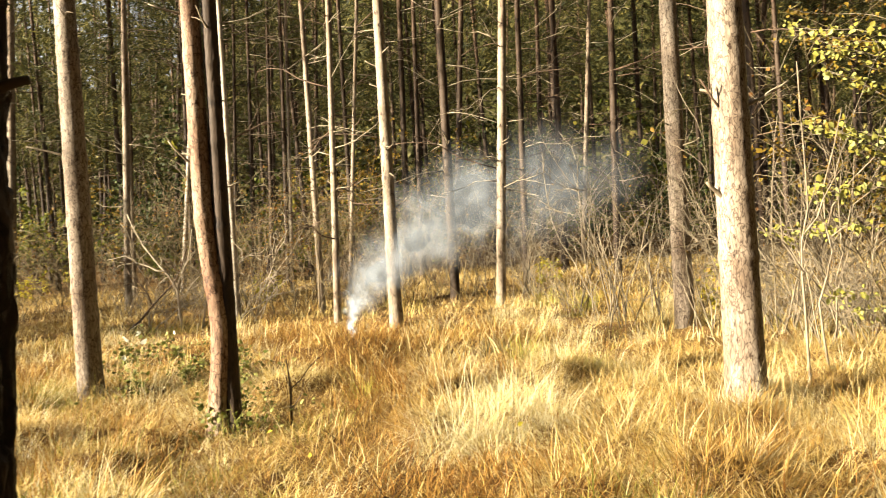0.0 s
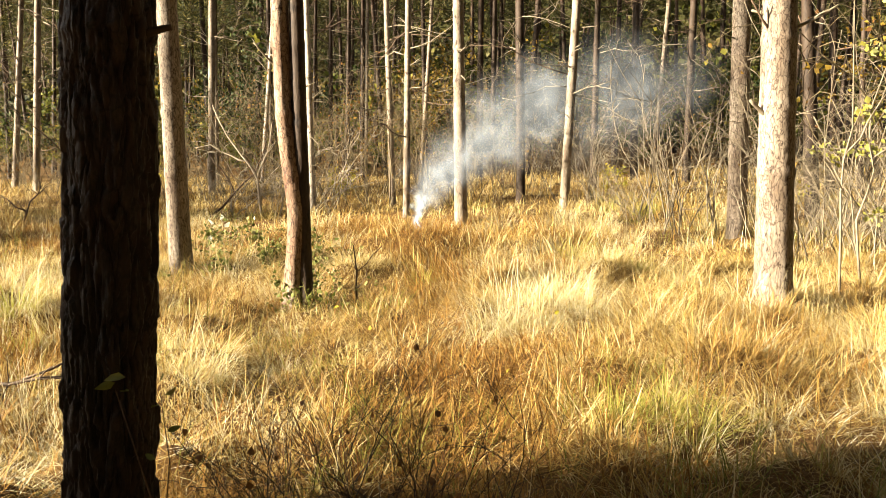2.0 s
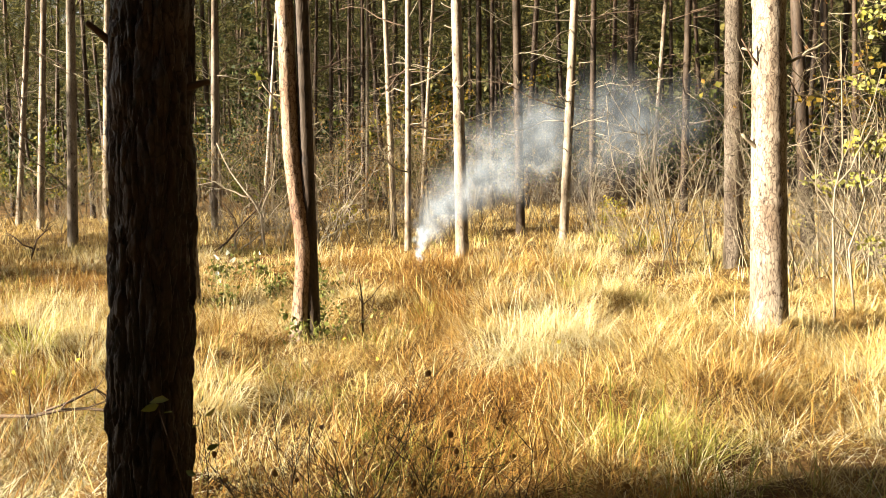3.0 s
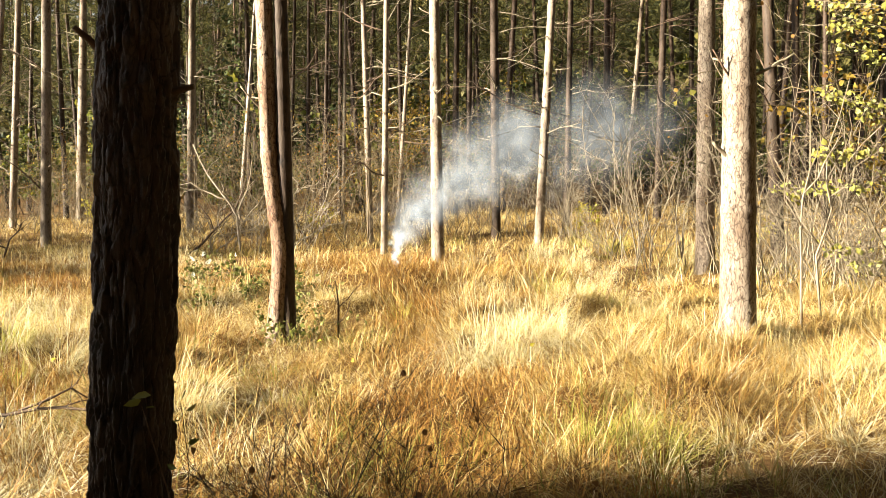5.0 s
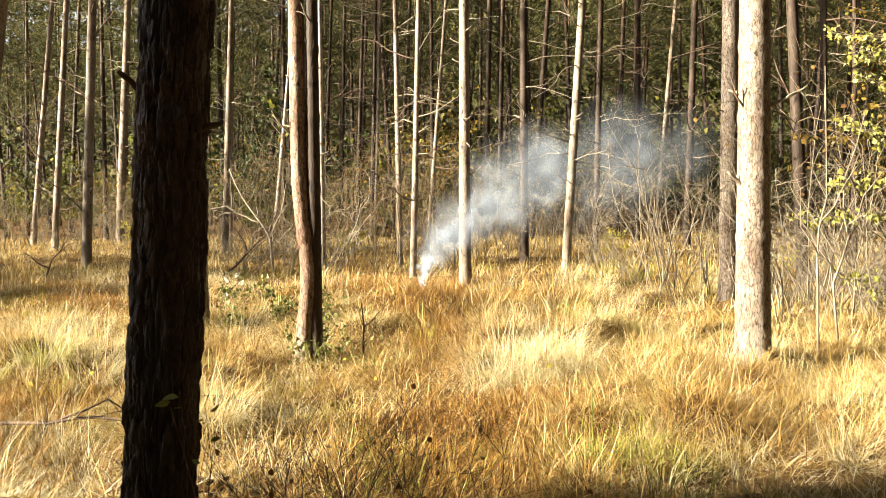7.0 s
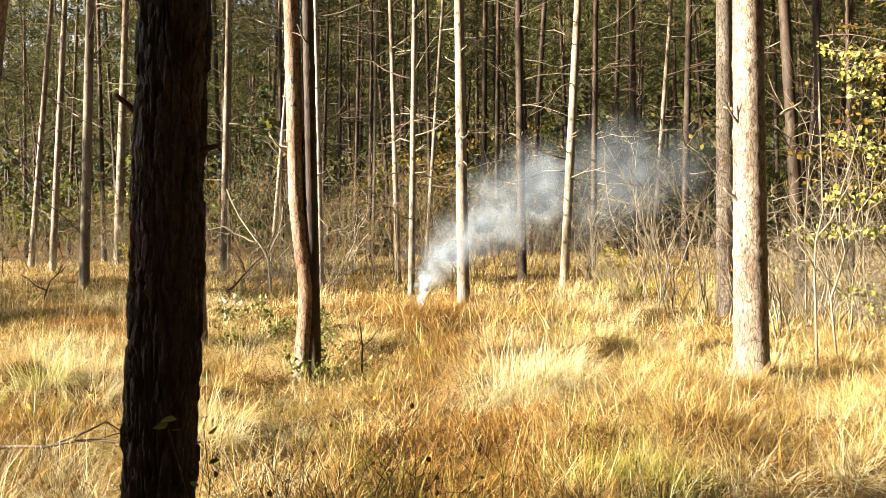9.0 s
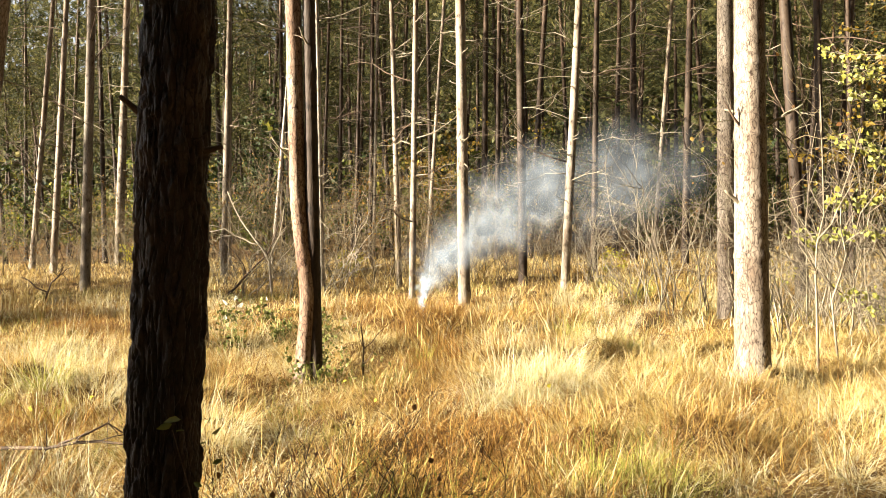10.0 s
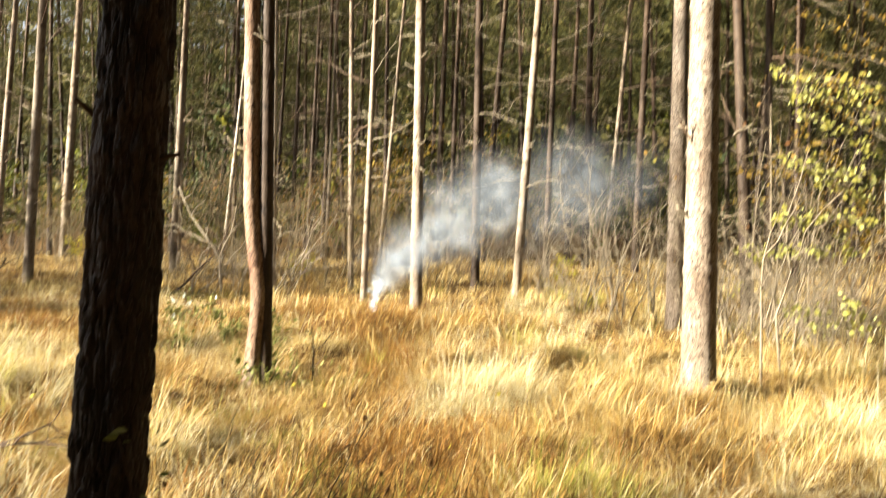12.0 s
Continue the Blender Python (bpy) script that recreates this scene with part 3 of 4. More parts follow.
def plantation():
    lit = "slender pale-barked pine with dead side branches at the wood's edge"
    tall = "straight pine with flaking orange-brown bark at the wood's edge"
    near = pine(-0.556, 3.78, 0.226, (0.081, 0.0), 3, BARK_NEAR_SHADED, "thick dark pine trunk with deeply fissured bark, in shade", 2, twigs=0)
    stout = pine(1.892, 8.70, 0.275, (0.002, 0.0), 2, BARK, "stout sunlit pine with cracked pale bark and broken stubs", 3, twigs=0)
    pine(-1.8, 8.58, 0.15, (0.012, 0.0), 2, BARK_RED, "bowed sunlit pine, flaking bark, brambles round its foot", 4, twigs=3, bow=0.07)
    pine(-1.683, 8.6, 0.118, (0.016, 0.0), 2, BARK_SHADE, "pine coloured dark as if shaded, close beside a paler one", 5, twigs=3)
    edge = pine(-3.47, 10.05, 0.22, (0.014, 0.0), 2, BARK, "sunlit pine with one long dead stub, among brambles", 6, twigs=2)
    pine(2.23, 12.76, 0.225, (0.005, 0.0), 2, BARK, "brown pine half hidden by bare saplings", 7, twigs=6)
    pine(-1.41, 14.95, 0.19, (0.013, 0), 2, BARK_FAR, tall, 8, twigs=15)
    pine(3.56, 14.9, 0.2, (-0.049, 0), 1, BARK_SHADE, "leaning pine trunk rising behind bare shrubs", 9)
    pine(-9.9, 18.1, 0.215, (0.077, 0), 1, BARK_FAR, lit, 10, twigs=18)
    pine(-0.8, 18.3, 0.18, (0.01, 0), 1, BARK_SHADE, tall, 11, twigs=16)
    pine(0.03, 17.3, 0.165, (0.07, 0), 1, BARK_FAR, lit, 12, twigs=16)
    pine(-3.13, 17.85, 0.12, (0.003, 0), 1, BARK_FAR, lit, 13, twigs=18)
    pine(-2.54, 16.3, 0.117, (0.043, 0), 1, BARK_FAR, lit, 14, twigs=18)
    pine(-16.1, 25.1, 0.19, (0.143, 0), 1, BARK_FAR, lit, 15, twigs=16)
    pine(-14.1, 23.2, 0.2, (0.107, 0), 1, BARK_FAR, lit, 16, twigs=16)
    pine(-14.1, 26.5, 0.29, (0.084, 0), 1, BARK_FAR, tall, 17, twigs=18)
    pine(-8.4, 21.6, 0.17, (0.065, 0), 1, BARK_FAR, lit, 18)
    pine(-9.07, 23.4, 0.14, (0.044, 0), 1, BARK_FAR, lit, 19)
    pine(-5.07, 23.2, 0.1, (0.051, 0), 1, BARK_FAR, lit, 20)
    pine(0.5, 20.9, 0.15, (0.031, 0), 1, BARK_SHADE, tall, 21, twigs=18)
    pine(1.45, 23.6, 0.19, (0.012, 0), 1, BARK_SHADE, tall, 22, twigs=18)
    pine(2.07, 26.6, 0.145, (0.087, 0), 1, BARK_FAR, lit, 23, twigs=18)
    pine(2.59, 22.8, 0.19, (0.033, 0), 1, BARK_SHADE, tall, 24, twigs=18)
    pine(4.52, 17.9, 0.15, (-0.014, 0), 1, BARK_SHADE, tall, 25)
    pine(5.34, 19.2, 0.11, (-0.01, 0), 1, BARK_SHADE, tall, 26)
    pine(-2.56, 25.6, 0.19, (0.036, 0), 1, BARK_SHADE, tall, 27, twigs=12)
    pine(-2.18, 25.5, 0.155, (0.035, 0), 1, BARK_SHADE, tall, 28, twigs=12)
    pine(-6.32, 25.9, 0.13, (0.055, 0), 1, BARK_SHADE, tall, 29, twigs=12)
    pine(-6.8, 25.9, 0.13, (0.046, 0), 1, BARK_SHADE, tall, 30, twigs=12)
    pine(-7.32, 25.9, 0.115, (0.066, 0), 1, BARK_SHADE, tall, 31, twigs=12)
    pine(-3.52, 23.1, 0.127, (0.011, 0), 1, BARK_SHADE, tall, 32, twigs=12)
    pine(-3.27, 21.1, 0.1, (0.097, 0), 1, BARK_FAR, lit, 33, twigs=10)
    pine(-7.0, 11.0, 0.27, (0.175, 0), 1, BARK, "leaning pine at the clearing's edge", 34, twigs=5, low=3)
    snag(near, (-0.095, -0.02, 1.70), (-0.6, -0.4, 0.45), 0.085, 0.013, TWIG_DARK)
    snag(near, (0.115, -0.02, 1.62), (0.9, -0.3, 0.1), 0.04, 0.012, TWIG_DARK)
    snag(stout, (-0.1, -0.08, 2.1), (-0.7, -0.35, 0.7), 0.22, 0.01, TWIG_DARK, 2)
    snag(stout, (-0.11, -0.06, 1.5), (-0.75, -0.35, 0.5), 0.14, 0.02, TWIG_GREY)
    snag(stout, (0.12, 0.0, 2.1), (0.85, -0.1, 0.5), 0.3, 0.013, TWIG_GREY, 2)
    snag(stout, (-0.12, -0.03, 2.2), (-0.8, 0.1, 0.25), 0.08, 0.016, TWIG_GREY)
    snag(edge, (-0.1, -0.04, 2.2), (-0.85, -0.3, 0.35), 0.3, 0.012, TWIG_GREY)
    # made-up pines out of view, set up-sun so that their crowns shade the glade
    for k, (x, y) in enumerate(((-20, 1.4), (-21, 12.1), (-23, 13.7), (-20.5, 16.4), (-25, 16.5), (-22, 19.5))):
        pine(x, y, 0.24, (0, 0), 1, BARK_FAR, "", 135 + k)
    # made-up old pines out of view, whose crowns close over the glade to block sky light
    for k, (x, y) in enumerate(((2.6, -1.2), (-1.6, -1.8), (4.6, 2.2), (0.7, -4.2), (6.2, 5.4), (6.0, -1.6), (8.0, 9.2), (3.4, -5.2), (-4.6, -6.0), (7.6, 13.0), (9.5, 2.0), (-7.5, -5.5), (5.4, -8.0), (-2.0, -8.5), (10.5, 16.5), (11.0, 6.5))):
        pine(x, y, 0.27, (0, 0), 1, BARK_FAR, "unseen tall pine, its broad crown added to block sky light", 160 + k, twigs=2, low=4, height=15.0, wide=True)
    birch = pine(-4.39, 17.0, 0.115, (0.015, 0), 1, BARK_BIRCH, "thin white-barked stem behind the pines", 37, crown=False, height=11, twigs=9)
    birch["group"] = "pale stems"
    stem = pine(-8.2, 24.3, 0.13, (0.123, 0), 1, BARK_BIRCH, "thin crooked pale stem among the pines", 38, crown=False, height=9)
    stem["group"] = "pale stems"


plantation()


def far_pines():
    """The plantation further in, thinned copies of four pines."""
    rng = random.Random(77)
    kinds = []
    for k in range(5):
        t = new("pine_tree")
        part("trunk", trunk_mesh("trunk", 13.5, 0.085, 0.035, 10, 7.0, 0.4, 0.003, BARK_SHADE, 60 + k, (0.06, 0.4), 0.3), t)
        for _ in range(11):
            z, az = rng.uniform(1.2, 8.0), rng.uniform(0, 6.28)
            part("branch", rng.choice(BRANCHES + BRANCHES_DARK), t, "", Matrix.Translation((0, 0, z)) @ Matrix.Rotation(az, 4, "Z") @ Matrix.Rotation(-rng.uniform(-0.2, 0.5), 4, "Y"))
        part("crown", CROWNS[k % 4], t, "green needle crown")
        tagged(t, "slender plantation pine in the shaded wood", "tree", TREES)
        kinds.append(t)
    spots = []
    while len(spots) < 180:
        x, y = rng.uniform(-36, 22), rng.uniform(25, 54)
        if abs(x + 0.1 * y) > 0.62 * y + 4:
            continue
        if all((x - a) ** 2 + (y - b) ** 2 > 1.3 for a, b in spots):
            spots.append((x, y))
    for i, (x, y) in enumerate(spots):
        m = lean_pose(x, y, rng.gauss(0.03, 0.04), rng.gauss(0, 0.03), rng.uniform(0, 6.28)) @ Matrix.Scale(rng.uniform(0.85, 1.2), 4)
        if i < len(kinds):
            kinds[i].matrix_basis = m
        else:
            src = kinds[i % len(kinds)]
            s = src.scale.copy()
            src.scale = (1, 1, 1)
            copy_thing(src, m)
            src.scale = s


far_pines()


def shade_spruce(x, y, tall, reach, boughs, seed, low=0.3, girth=0.06, label="unseen young spruce added to shade the glade"):
    """A made-up young conifer outside the view, added to keep part of the glade in shade."""
    rng = random.Random(seed)
    tree = new("shade_spruce")
    tree.matrix_basis = lean_pose(x, y, 0, 0)
    part("trunk", trunk_mesh("trunk", tall + 0.1, girth, 0.01, 12, tall - 0.9, 0.3, 0.003, BARK_FAR, 90, (0.06, 0.3)), tree)
    part("crown", crown_mesh(rng, low, tall, reach, boughs, 12, seed), tree, "dense green needle crown")
    tagged(tree, label, "tree", "young spruces")


shade_spruce(-3.85, 1.93, 4.6, 0.5, 180, 91)
shade_spruce(-20.4, -6.75, 11.2, 0.75, 40, 97, 8.9, 0.1, "unseen tall thin spruce added to shade the foreground")
shade_spruce(-20.5, -6.1, 10.2, 0.8, 30, 98, 8.9, 0.1, "unseen tall thin spruce added to shade the foreground")
for k, (x, y) in enumerate(((-22, 8.4), (-23, 11.1), (-24, 13.8), (-26, 16.1), (-28, 18.5))):
    shade_spruce(x, y, 21.0, 2.4, 60, 101 + k, 13.0, 0.16, "unseen tall spruce added to shade the far wood")
shade_spruce(-21.5, 5.9, 6.6, 1.5, 120, 92)
shade_spruce(-21, 8.2, 7.6, 1.5, 120, 93)
shade_spruce(-21.5, 10.1, 8.0, 1.5, 120, 94)
shade_spruce(-20.5, 12.7, 8.0, 1.5, 120, 95)
shade_spruce(-21.5, 14.5, 8.2, 1.5, 120, 96)


# ---- grass ----
def in_view(x, y, slack=1.0):
    dx, dy = x - 0.6, y - 1.4
    a = np.arctan2(dx, dy)
    return (a > -0.72) & (a < 0.42) | (np.hypot(dx, dy) < slack)


def grass_sheet(name, label, material, n, ymin, ymax, tuft, size, length, width, seed, lean=(0.25, 0.35), bend=(1.1, 0.5), mask=None, far=False):
    """Tufts of bending blades over a stretch of the glade, as one mass."""
    r = np.random.RandomState(seed)
    np.random.seed(seed)
    m = n // tuft
    y = np.sqrt(r.uniform(ymin ** 2, ymax ** 2, m * 3))
    x = r.uniform(-0.95, 0.5, m * 3) * (y + 0.5) + 0.6
    keep = in_view(x, y)
    if mask is not None:
        keep &= r.uniform(0, 1, len(x)) < mask(x, y)
    x, y = x[keep][:m], y[keep][:m]
    m = len(x)
    big = 0.25 + 1.5 * fractal(x * 0.9, y * 0.9, 0, seed + 3, 3) ** 1.3
    i = np.repeat(np.arange(m), tuft)
    az = r.uniform(0, 2 * np.pi, m * tuft)
    off = size * np.sqrt(r.uniform(0, 1, m * tuft))
    az2 = az + r.normal(0, 0.7, m * tuft)
    px, py = x[i] + off * np.cos(az), y[i] + off * np.sin(az)
    p = np.stack([px, py, ground_height(px, py) - 0.01], 1)
    lie = 14.0 * fractal(px * 0.8, py * 0.8, 0, 61, 3)
    e = 0.06
    gx = (ground_height(px - e, py) - ground_height(px + e, py)) / (2 * e)
    gy = (ground_height(px, py - e) - ground_height(px, py + e)) / (2 * e)
    vx, vy = np.cos(az2) + 0.25 * np.cos(lie) + 1.6 * gx, np.sin(az2) + 0.25 * np.sin(lie) + 1.6 * gy
    az2 = np.arctan2(vy, vx)
    long = length * big[i] * r.uniform(0.45, 1.25, m * tuft)
    le = np.abs(r.normal(lean[0], lean[1], m * tuft))
    be = np.abs(r.normal(bend[0], bend[1], m * tuft))
    w = width * r.uniform(0.6, 1.3, m * tuft)
    me = blades_mesh(name, p, az2, long, le, be, w, material, far)
    return tagged(new(name, me), label, "grass", kind="stuff")


def standing(x, y):
    return np.clip(1.1 - 0.85 * worn(x, y) - 0.6 * brown(x, y) - 0.9 * bleached(x, y + 0.25), 0, 1) * np.clip(0.2 + 6 * domes(x, y), 0, 1) * np.clip(0.25 + 1.5 * (fractal(x * 0.7, y * 0.7, 0, 31, 3) - 0.2), 0.2, 1)


def front(x, y):
    """The browner strip of grass nearest the path."""
    return np.exp(-((y - 5.0 + 0.8 * (fractal(x * 0.9, y * 0.9, 0, 44, 2) - 0.5)) / 1.1) ** 2)


def rusty(x, y):
    return np.clip(worn(x, y) + 2.4 * (fractal(x * 0.7, y * 0.7, 0, 8, 3) - 0.42) + 0.95 * np.maximum(front(x, y), brown(x, y)) - bleached(x, y) + 0.15 - 3.5 * domes(x, y) - 0.4 * np.clip(x - 0.2, 0, 1.2), 0, 1)


def brown(x, y):
    """The rust-brown hollow before the glade."""
    return np.exp(-((x + 0.15) / 0.8) ** 2) * np.clip((7.8 - y) / 0.9, 0, 1)


def bleached(x, y):
    return np.clip(1.6 * np.exp(-((x - 2.1) ** 2 + 9 * (y - 6.05) ** 2) / 0.4) + 1.6 * np.exp(-((x + 1.55) ** 2 + 2 * (y - 5.15) ** 2) / 0.25), 0, 1)


grass_sheet("straw_thatch", "matted dead straw-coloured grass draped over hummocks", STRAW, 130000, 2.6, 11.0, 7, 0.15, 0.27, 0.005, 1, (1.1, 0.35), (0.8, 0.6),
            lambda x, y: np.clip(1 - 0.8 * np.maximum(front(x, y), 0.9 * brown(x, y)) - 0.8 * bleached(x, y + 0.2), 0, 1) * np.clip(0.6 + 5 * domes(x, y), 0, 1), True)
grass_sheet("bleached_thatch", "bleached pale straw lying flat in patches", PALE, 24000, 4.5, 9.0, 10, 0.14, 0.25, 0.005, 7, (1.25, 0.2), (0.3, 0.3), bleached, True)
grass_sheet("straw_grass", "dry golden moor grass in bending tufts", STRAW, 56000, 2.6, 11.0, 18, 0.09, 0.36, 0.0038, 2, (0.75, 0.45), (1.8, 0.9), standing)
grass_sheet("straw_grass_beyond", "dry golden moor grass further into the glade", STRAW, 85000, 10.5, 27.0, 16, 0.2, 0.32, 0.011, 3, (0.85, 0.5), (0.8, 0.5), far=True)
grass_sheet("rusty_litter", "rust-brown dead grass and bracken litter", RUST, 115000, 2.6, 15.0, 12, 0.2, 0.27, 0.0055, 4, (0.85, 0.45), (1.0, 0.6), rusty, True)
grass_sheet("olive_grass", "green-olive grass tufts among the straw", OLIVE, 27000, 3.0, 18.0, 30, 0.12, 0.3, 0.0045, 5, (0.5, 0.4), (1.1, 0.5),
            mask=lambda x, y: np.clip(0.25 * front(x, y) + 3 * (fractal(x * 0.5 + 4, y * 0.5, 0, 12, 3) - 0.52) - bleached(x, y + 0.2) + 1.4 * np.exp(-((x - 0.8) ** 2 + (y - 5.2) ** 2) / 0.8), 0, 1))


def lime_tufts():
    """Fresh yellow-green tufts that stand out in the straw."""
    r = np.random.RandomState(330)
    np.random.seed(330)
    n = 120
    az = r.uniform(0, 2 * np.pi, n)
    off = 0.1 * np.sqrt(r.uniform(0, 1, n))
    p = np.stack([off * np.cos(az), off * np.sin(az), np.full(n, -0.02)], 1)
    me = blades_mesh("blades", p, az + r.normal(0, 0.5, n), r.uniform(0.15, 0.42, n), np.abs(r.normal(0.5, 0.3, n)), np.abs(r.normal(1.1, 0.5, n)), r.uniform(0.003, 0.005, n), LIME)
    for x, y, s in ((0.72, 6.05, 1.0), (0.92, 6.2, 0.8), (0.55, 5.85, 0.8), (1.05, 5.9, 0.9), (-3.4, 7.4, 1.2), (-3.75, 7.2, 1.1), (-3.1, 7.0, 1.0), (0.9, 10.3, 1.3), (0.4, 10.9, 1.2), (1.3, 15.5, 1.6), (0.8, 16.2, 1.6), (-1.0, 9.9, 1.0)):
        ob = new("green_tussock", me)
        ob.matrix_basis = Matrix.Translation((x, y, gz(x, y))) @ Matrix.Rotation(x * 7, 4, "Z") @ Matrix.Scale(s, 4)
        tagged(ob, "small fresh yellow-green grass tuft among the straw", "grass tussock", "green tufts")


lime_tufts()


def around():
    """Thinner dry grass on the ground beside and behind the camera."""
    r = np.random.RandomState(88)
    np.random.seed(88)
    n = 60000
    x, y = r.uniform(-13, 13, n), r.uniform(-9, 21, n)
    keep = ~((np.arctan2(x - 0.6, y - 1.4) > -0.66) & (np.arctan2(x - 0.6, y - 1.4) < 0.37) & (y > 3.2))
    x, y = x[keep], y[keep]
    m = len(x)
    p = np.stack([x, y, ground_height(x, y) - 0.01], 1)
    me = blades_mesh("straw_grass_around", p, r.uniform(0, 6.28, m), r.uniform(0.15, 0.4, m), np.abs(r.normal(0.8, 0.4, m)), np.abs(r.normal(0.8, 0.5, m)), r.uniform(0.008, 0.016, m), STRAW, True)
    tagged(new("straw_grass_around", me), "dry golden grass beside and behind the path", "grass", kind="stuff")


around()


def tussocks():
    """Rounded clumps of long pale moor grass, a few shapes set out over the glade."""
    kinds = []
    for k in range(5):
        r = np.random.RandomState(300 + k)
        np.random.seed(300 + k)
        n = 330
        az = r.uniform(0, 2 * np.pi, n)
        off = 0.17 * np.sqrt(r.uniform(0, 1, n))
        p = np.stack([off * np.cos(az), off * np.sin(az), np.full(n, -0.03)], 1)
        kinds.append(blades_mesh("blades", p, az + r.normal(0, 0.9, n), r.uniform(0.2, 0.62, n), np.abs(r.normal(0.7, 0.42, n)), np.abs(r.normal(1.7, 0.9, n)), r.uniform(0.0024, 0.0042, n), PALE))
    rng = random.Random(4)
    spots = [(0.15, 7.85, 1.0), (-0.1, 7.9, 1.0), (0.3, 8.05, 1.0), (0.04, 8.1, 1.25), (0.25, 8.5, 1.1), (-0.1, 8.6, 1.1), (0.5, 8.2, 1.0), (-3.5, 7.5, 1.2), (-3.2, 7.9, 1.0), (-4.3, 9.5, 1.1), (-3.9, 9.9, 1.1), (-4.8, 9.9, 1.0), (-4.1, 8.2, 1.2), (-3.7, 8.4, 1.1), (-4.4, 7.8, 1.2), (-3.0, 7.3, 1.0), (-2.8, 7.7, 0.9), (-3.8, 7.0, 1.1), (-4.6, 8.7, 1.2), (-3.3, 8.6, 1.0), (1.6, 8.3, 1.1), (1.75, 8.45, 0.9), (2.1, 8.4, 0.8)]
    while len(spots) < 150:
        y = rng.uniform(4.8, 15)
        x = rng.uniform(-0.75, 0.4) * y + 0.6
        if worn(np.array([x]), np.array([y]))[0] < 0.35 and brown(x, y) < 0.5 and bleached(x, y + 0.25) < 0.4 and all((x - a) ** 2 + (y - b) ** 2 > 0.1 for a, b, _ in spots) and math.hypot(x + 0.47, y - 3.8) > 0.6:
            spots.append((x, y, rng.uniform(0.5, 1.05)))
    for x, y, s in spots:
        ob = new("grass_tussock", rng.choice(kinds))
        ob.matrix_basis = Matrix.Translation((x, y, gz(x, y))) @ Matrix.Rotation(rng.uniform(0, 6.28), 4, "Z") @ Matrix.Scale(s, 4)
        tagged(ob, "pale straw-coloured tussock of long bending grass", "grass tussock", "tussocks in the glade")


tussocks()


# ---- shrubs and saplings ----
def shrub_parts(seed, stems, height, material, spread, forks, r0=0.009, kink=0.12):
    """Bare upright stems with crooked twigs; returns a mesh for each stem and the twig ends."""
    rng = random.Random(seed)
    meshes, ends = [], []
    for _ in range(stems):
        t = Tubes()
        az = rng.uniform(0, 6.28)
        h = height * rng.uniform(0.6, 1.1)
        d = Vector((math.cos(az) * spread, math.sin(az) * spread, 1))
        pts = wander(rng, (rng.gauss(0, 0.08), rng.gauss(0, 0.08), -0.05), d, h, 8, kink)
        t.add(pts, taper(r0 * rng.uniform(0.7, 1.2), r0 * 0.25, 9), 4)
        for _ in range(forks):
            k = rng.randint(2, 7)
            q = (pts[k + 1] - pts[k]).normalized() + Vector((rng.gauss(0, 0.7), rng.gauss(0, 0.7), rng.gauss(0.1, 0.4)))
            sub = wander(rng, pts[k], q, h * rng.uniform(0.2, 0.5), 5, kink * 1.6)
            t.add(sub, taper(r0 * 0.45, r0 * 0.15, 6), 3)
            ends += sub[2:]
            for _ in range(2):
                j = rng.randint(1, 4)
                q2 = (sub[j + 1] - sub[j]).normalized() + Vector((rng.gauss(0, 0.8), rng.gauss(0, 0.8), rng.gauss(0.1, 0.5)))
                tw = wander(rng, sub[j], q2, h * rng.uniform(0.08, 0.22), 3, kink * 1.6)
                t.add(tw, taper(r0 * 0.25, r0 * 0.1, 4), 3)
                ends += tw[1:]
        meshes.append(t.mesh("stem", material))
    return meshes, ends


def shrub(name, label, seed, stems, height, material, spread, forks, leaf=None, leaf_n=0, leaf_size=0.04, r0=0.009, group="bare shrubs", kink=0.12):
    ob = new(name)
    meshes, ends = shrub_parts(seed, stems, height, material, spread, forks, r0, kink)
    for me in meshes:
        part("stem", me, ob)
    if leaf:
        r = np.random.RandomState(seed)
        e = np.array([tuple(p) for p in ends])[r.randint(0, len(ends), leaf_n)] + r.normal(0, 0.03, (leaf_n, 3))
        part("leaves", leaves_mesh("leaves", e, leaf_size, leaf, 0.75, seed, fine=leaf_n < 300), ob, "small sparse leaves")
    return tagged(ob, label, "shrub", group)


def scatter(kinds, spots, seed, low=0.8, high=1.2):
    """Sets the shrubs of kinds out over the spots, copying them once all are used."""
    rng = random.Random(seed)
    for i, (x, y) in enumerate(spots):
        m = Matrix.Translation((x, y, gz(x, y))) @ Matrix.Rotation(rng.uniform(0, 6.28), 4, "Z") @ Matrix.Scale(rng.uniform(low, high), 4)
        if i < len(kinds):
            kinds[i].matrix_basis = m
        else:
            src = kinds[i % len(kinds)]
            keep = src.matrix_basis.copy()
            src.matrix_basis = Matrix()
            copy_thing(src, m)
            src.matrix_basis = keep


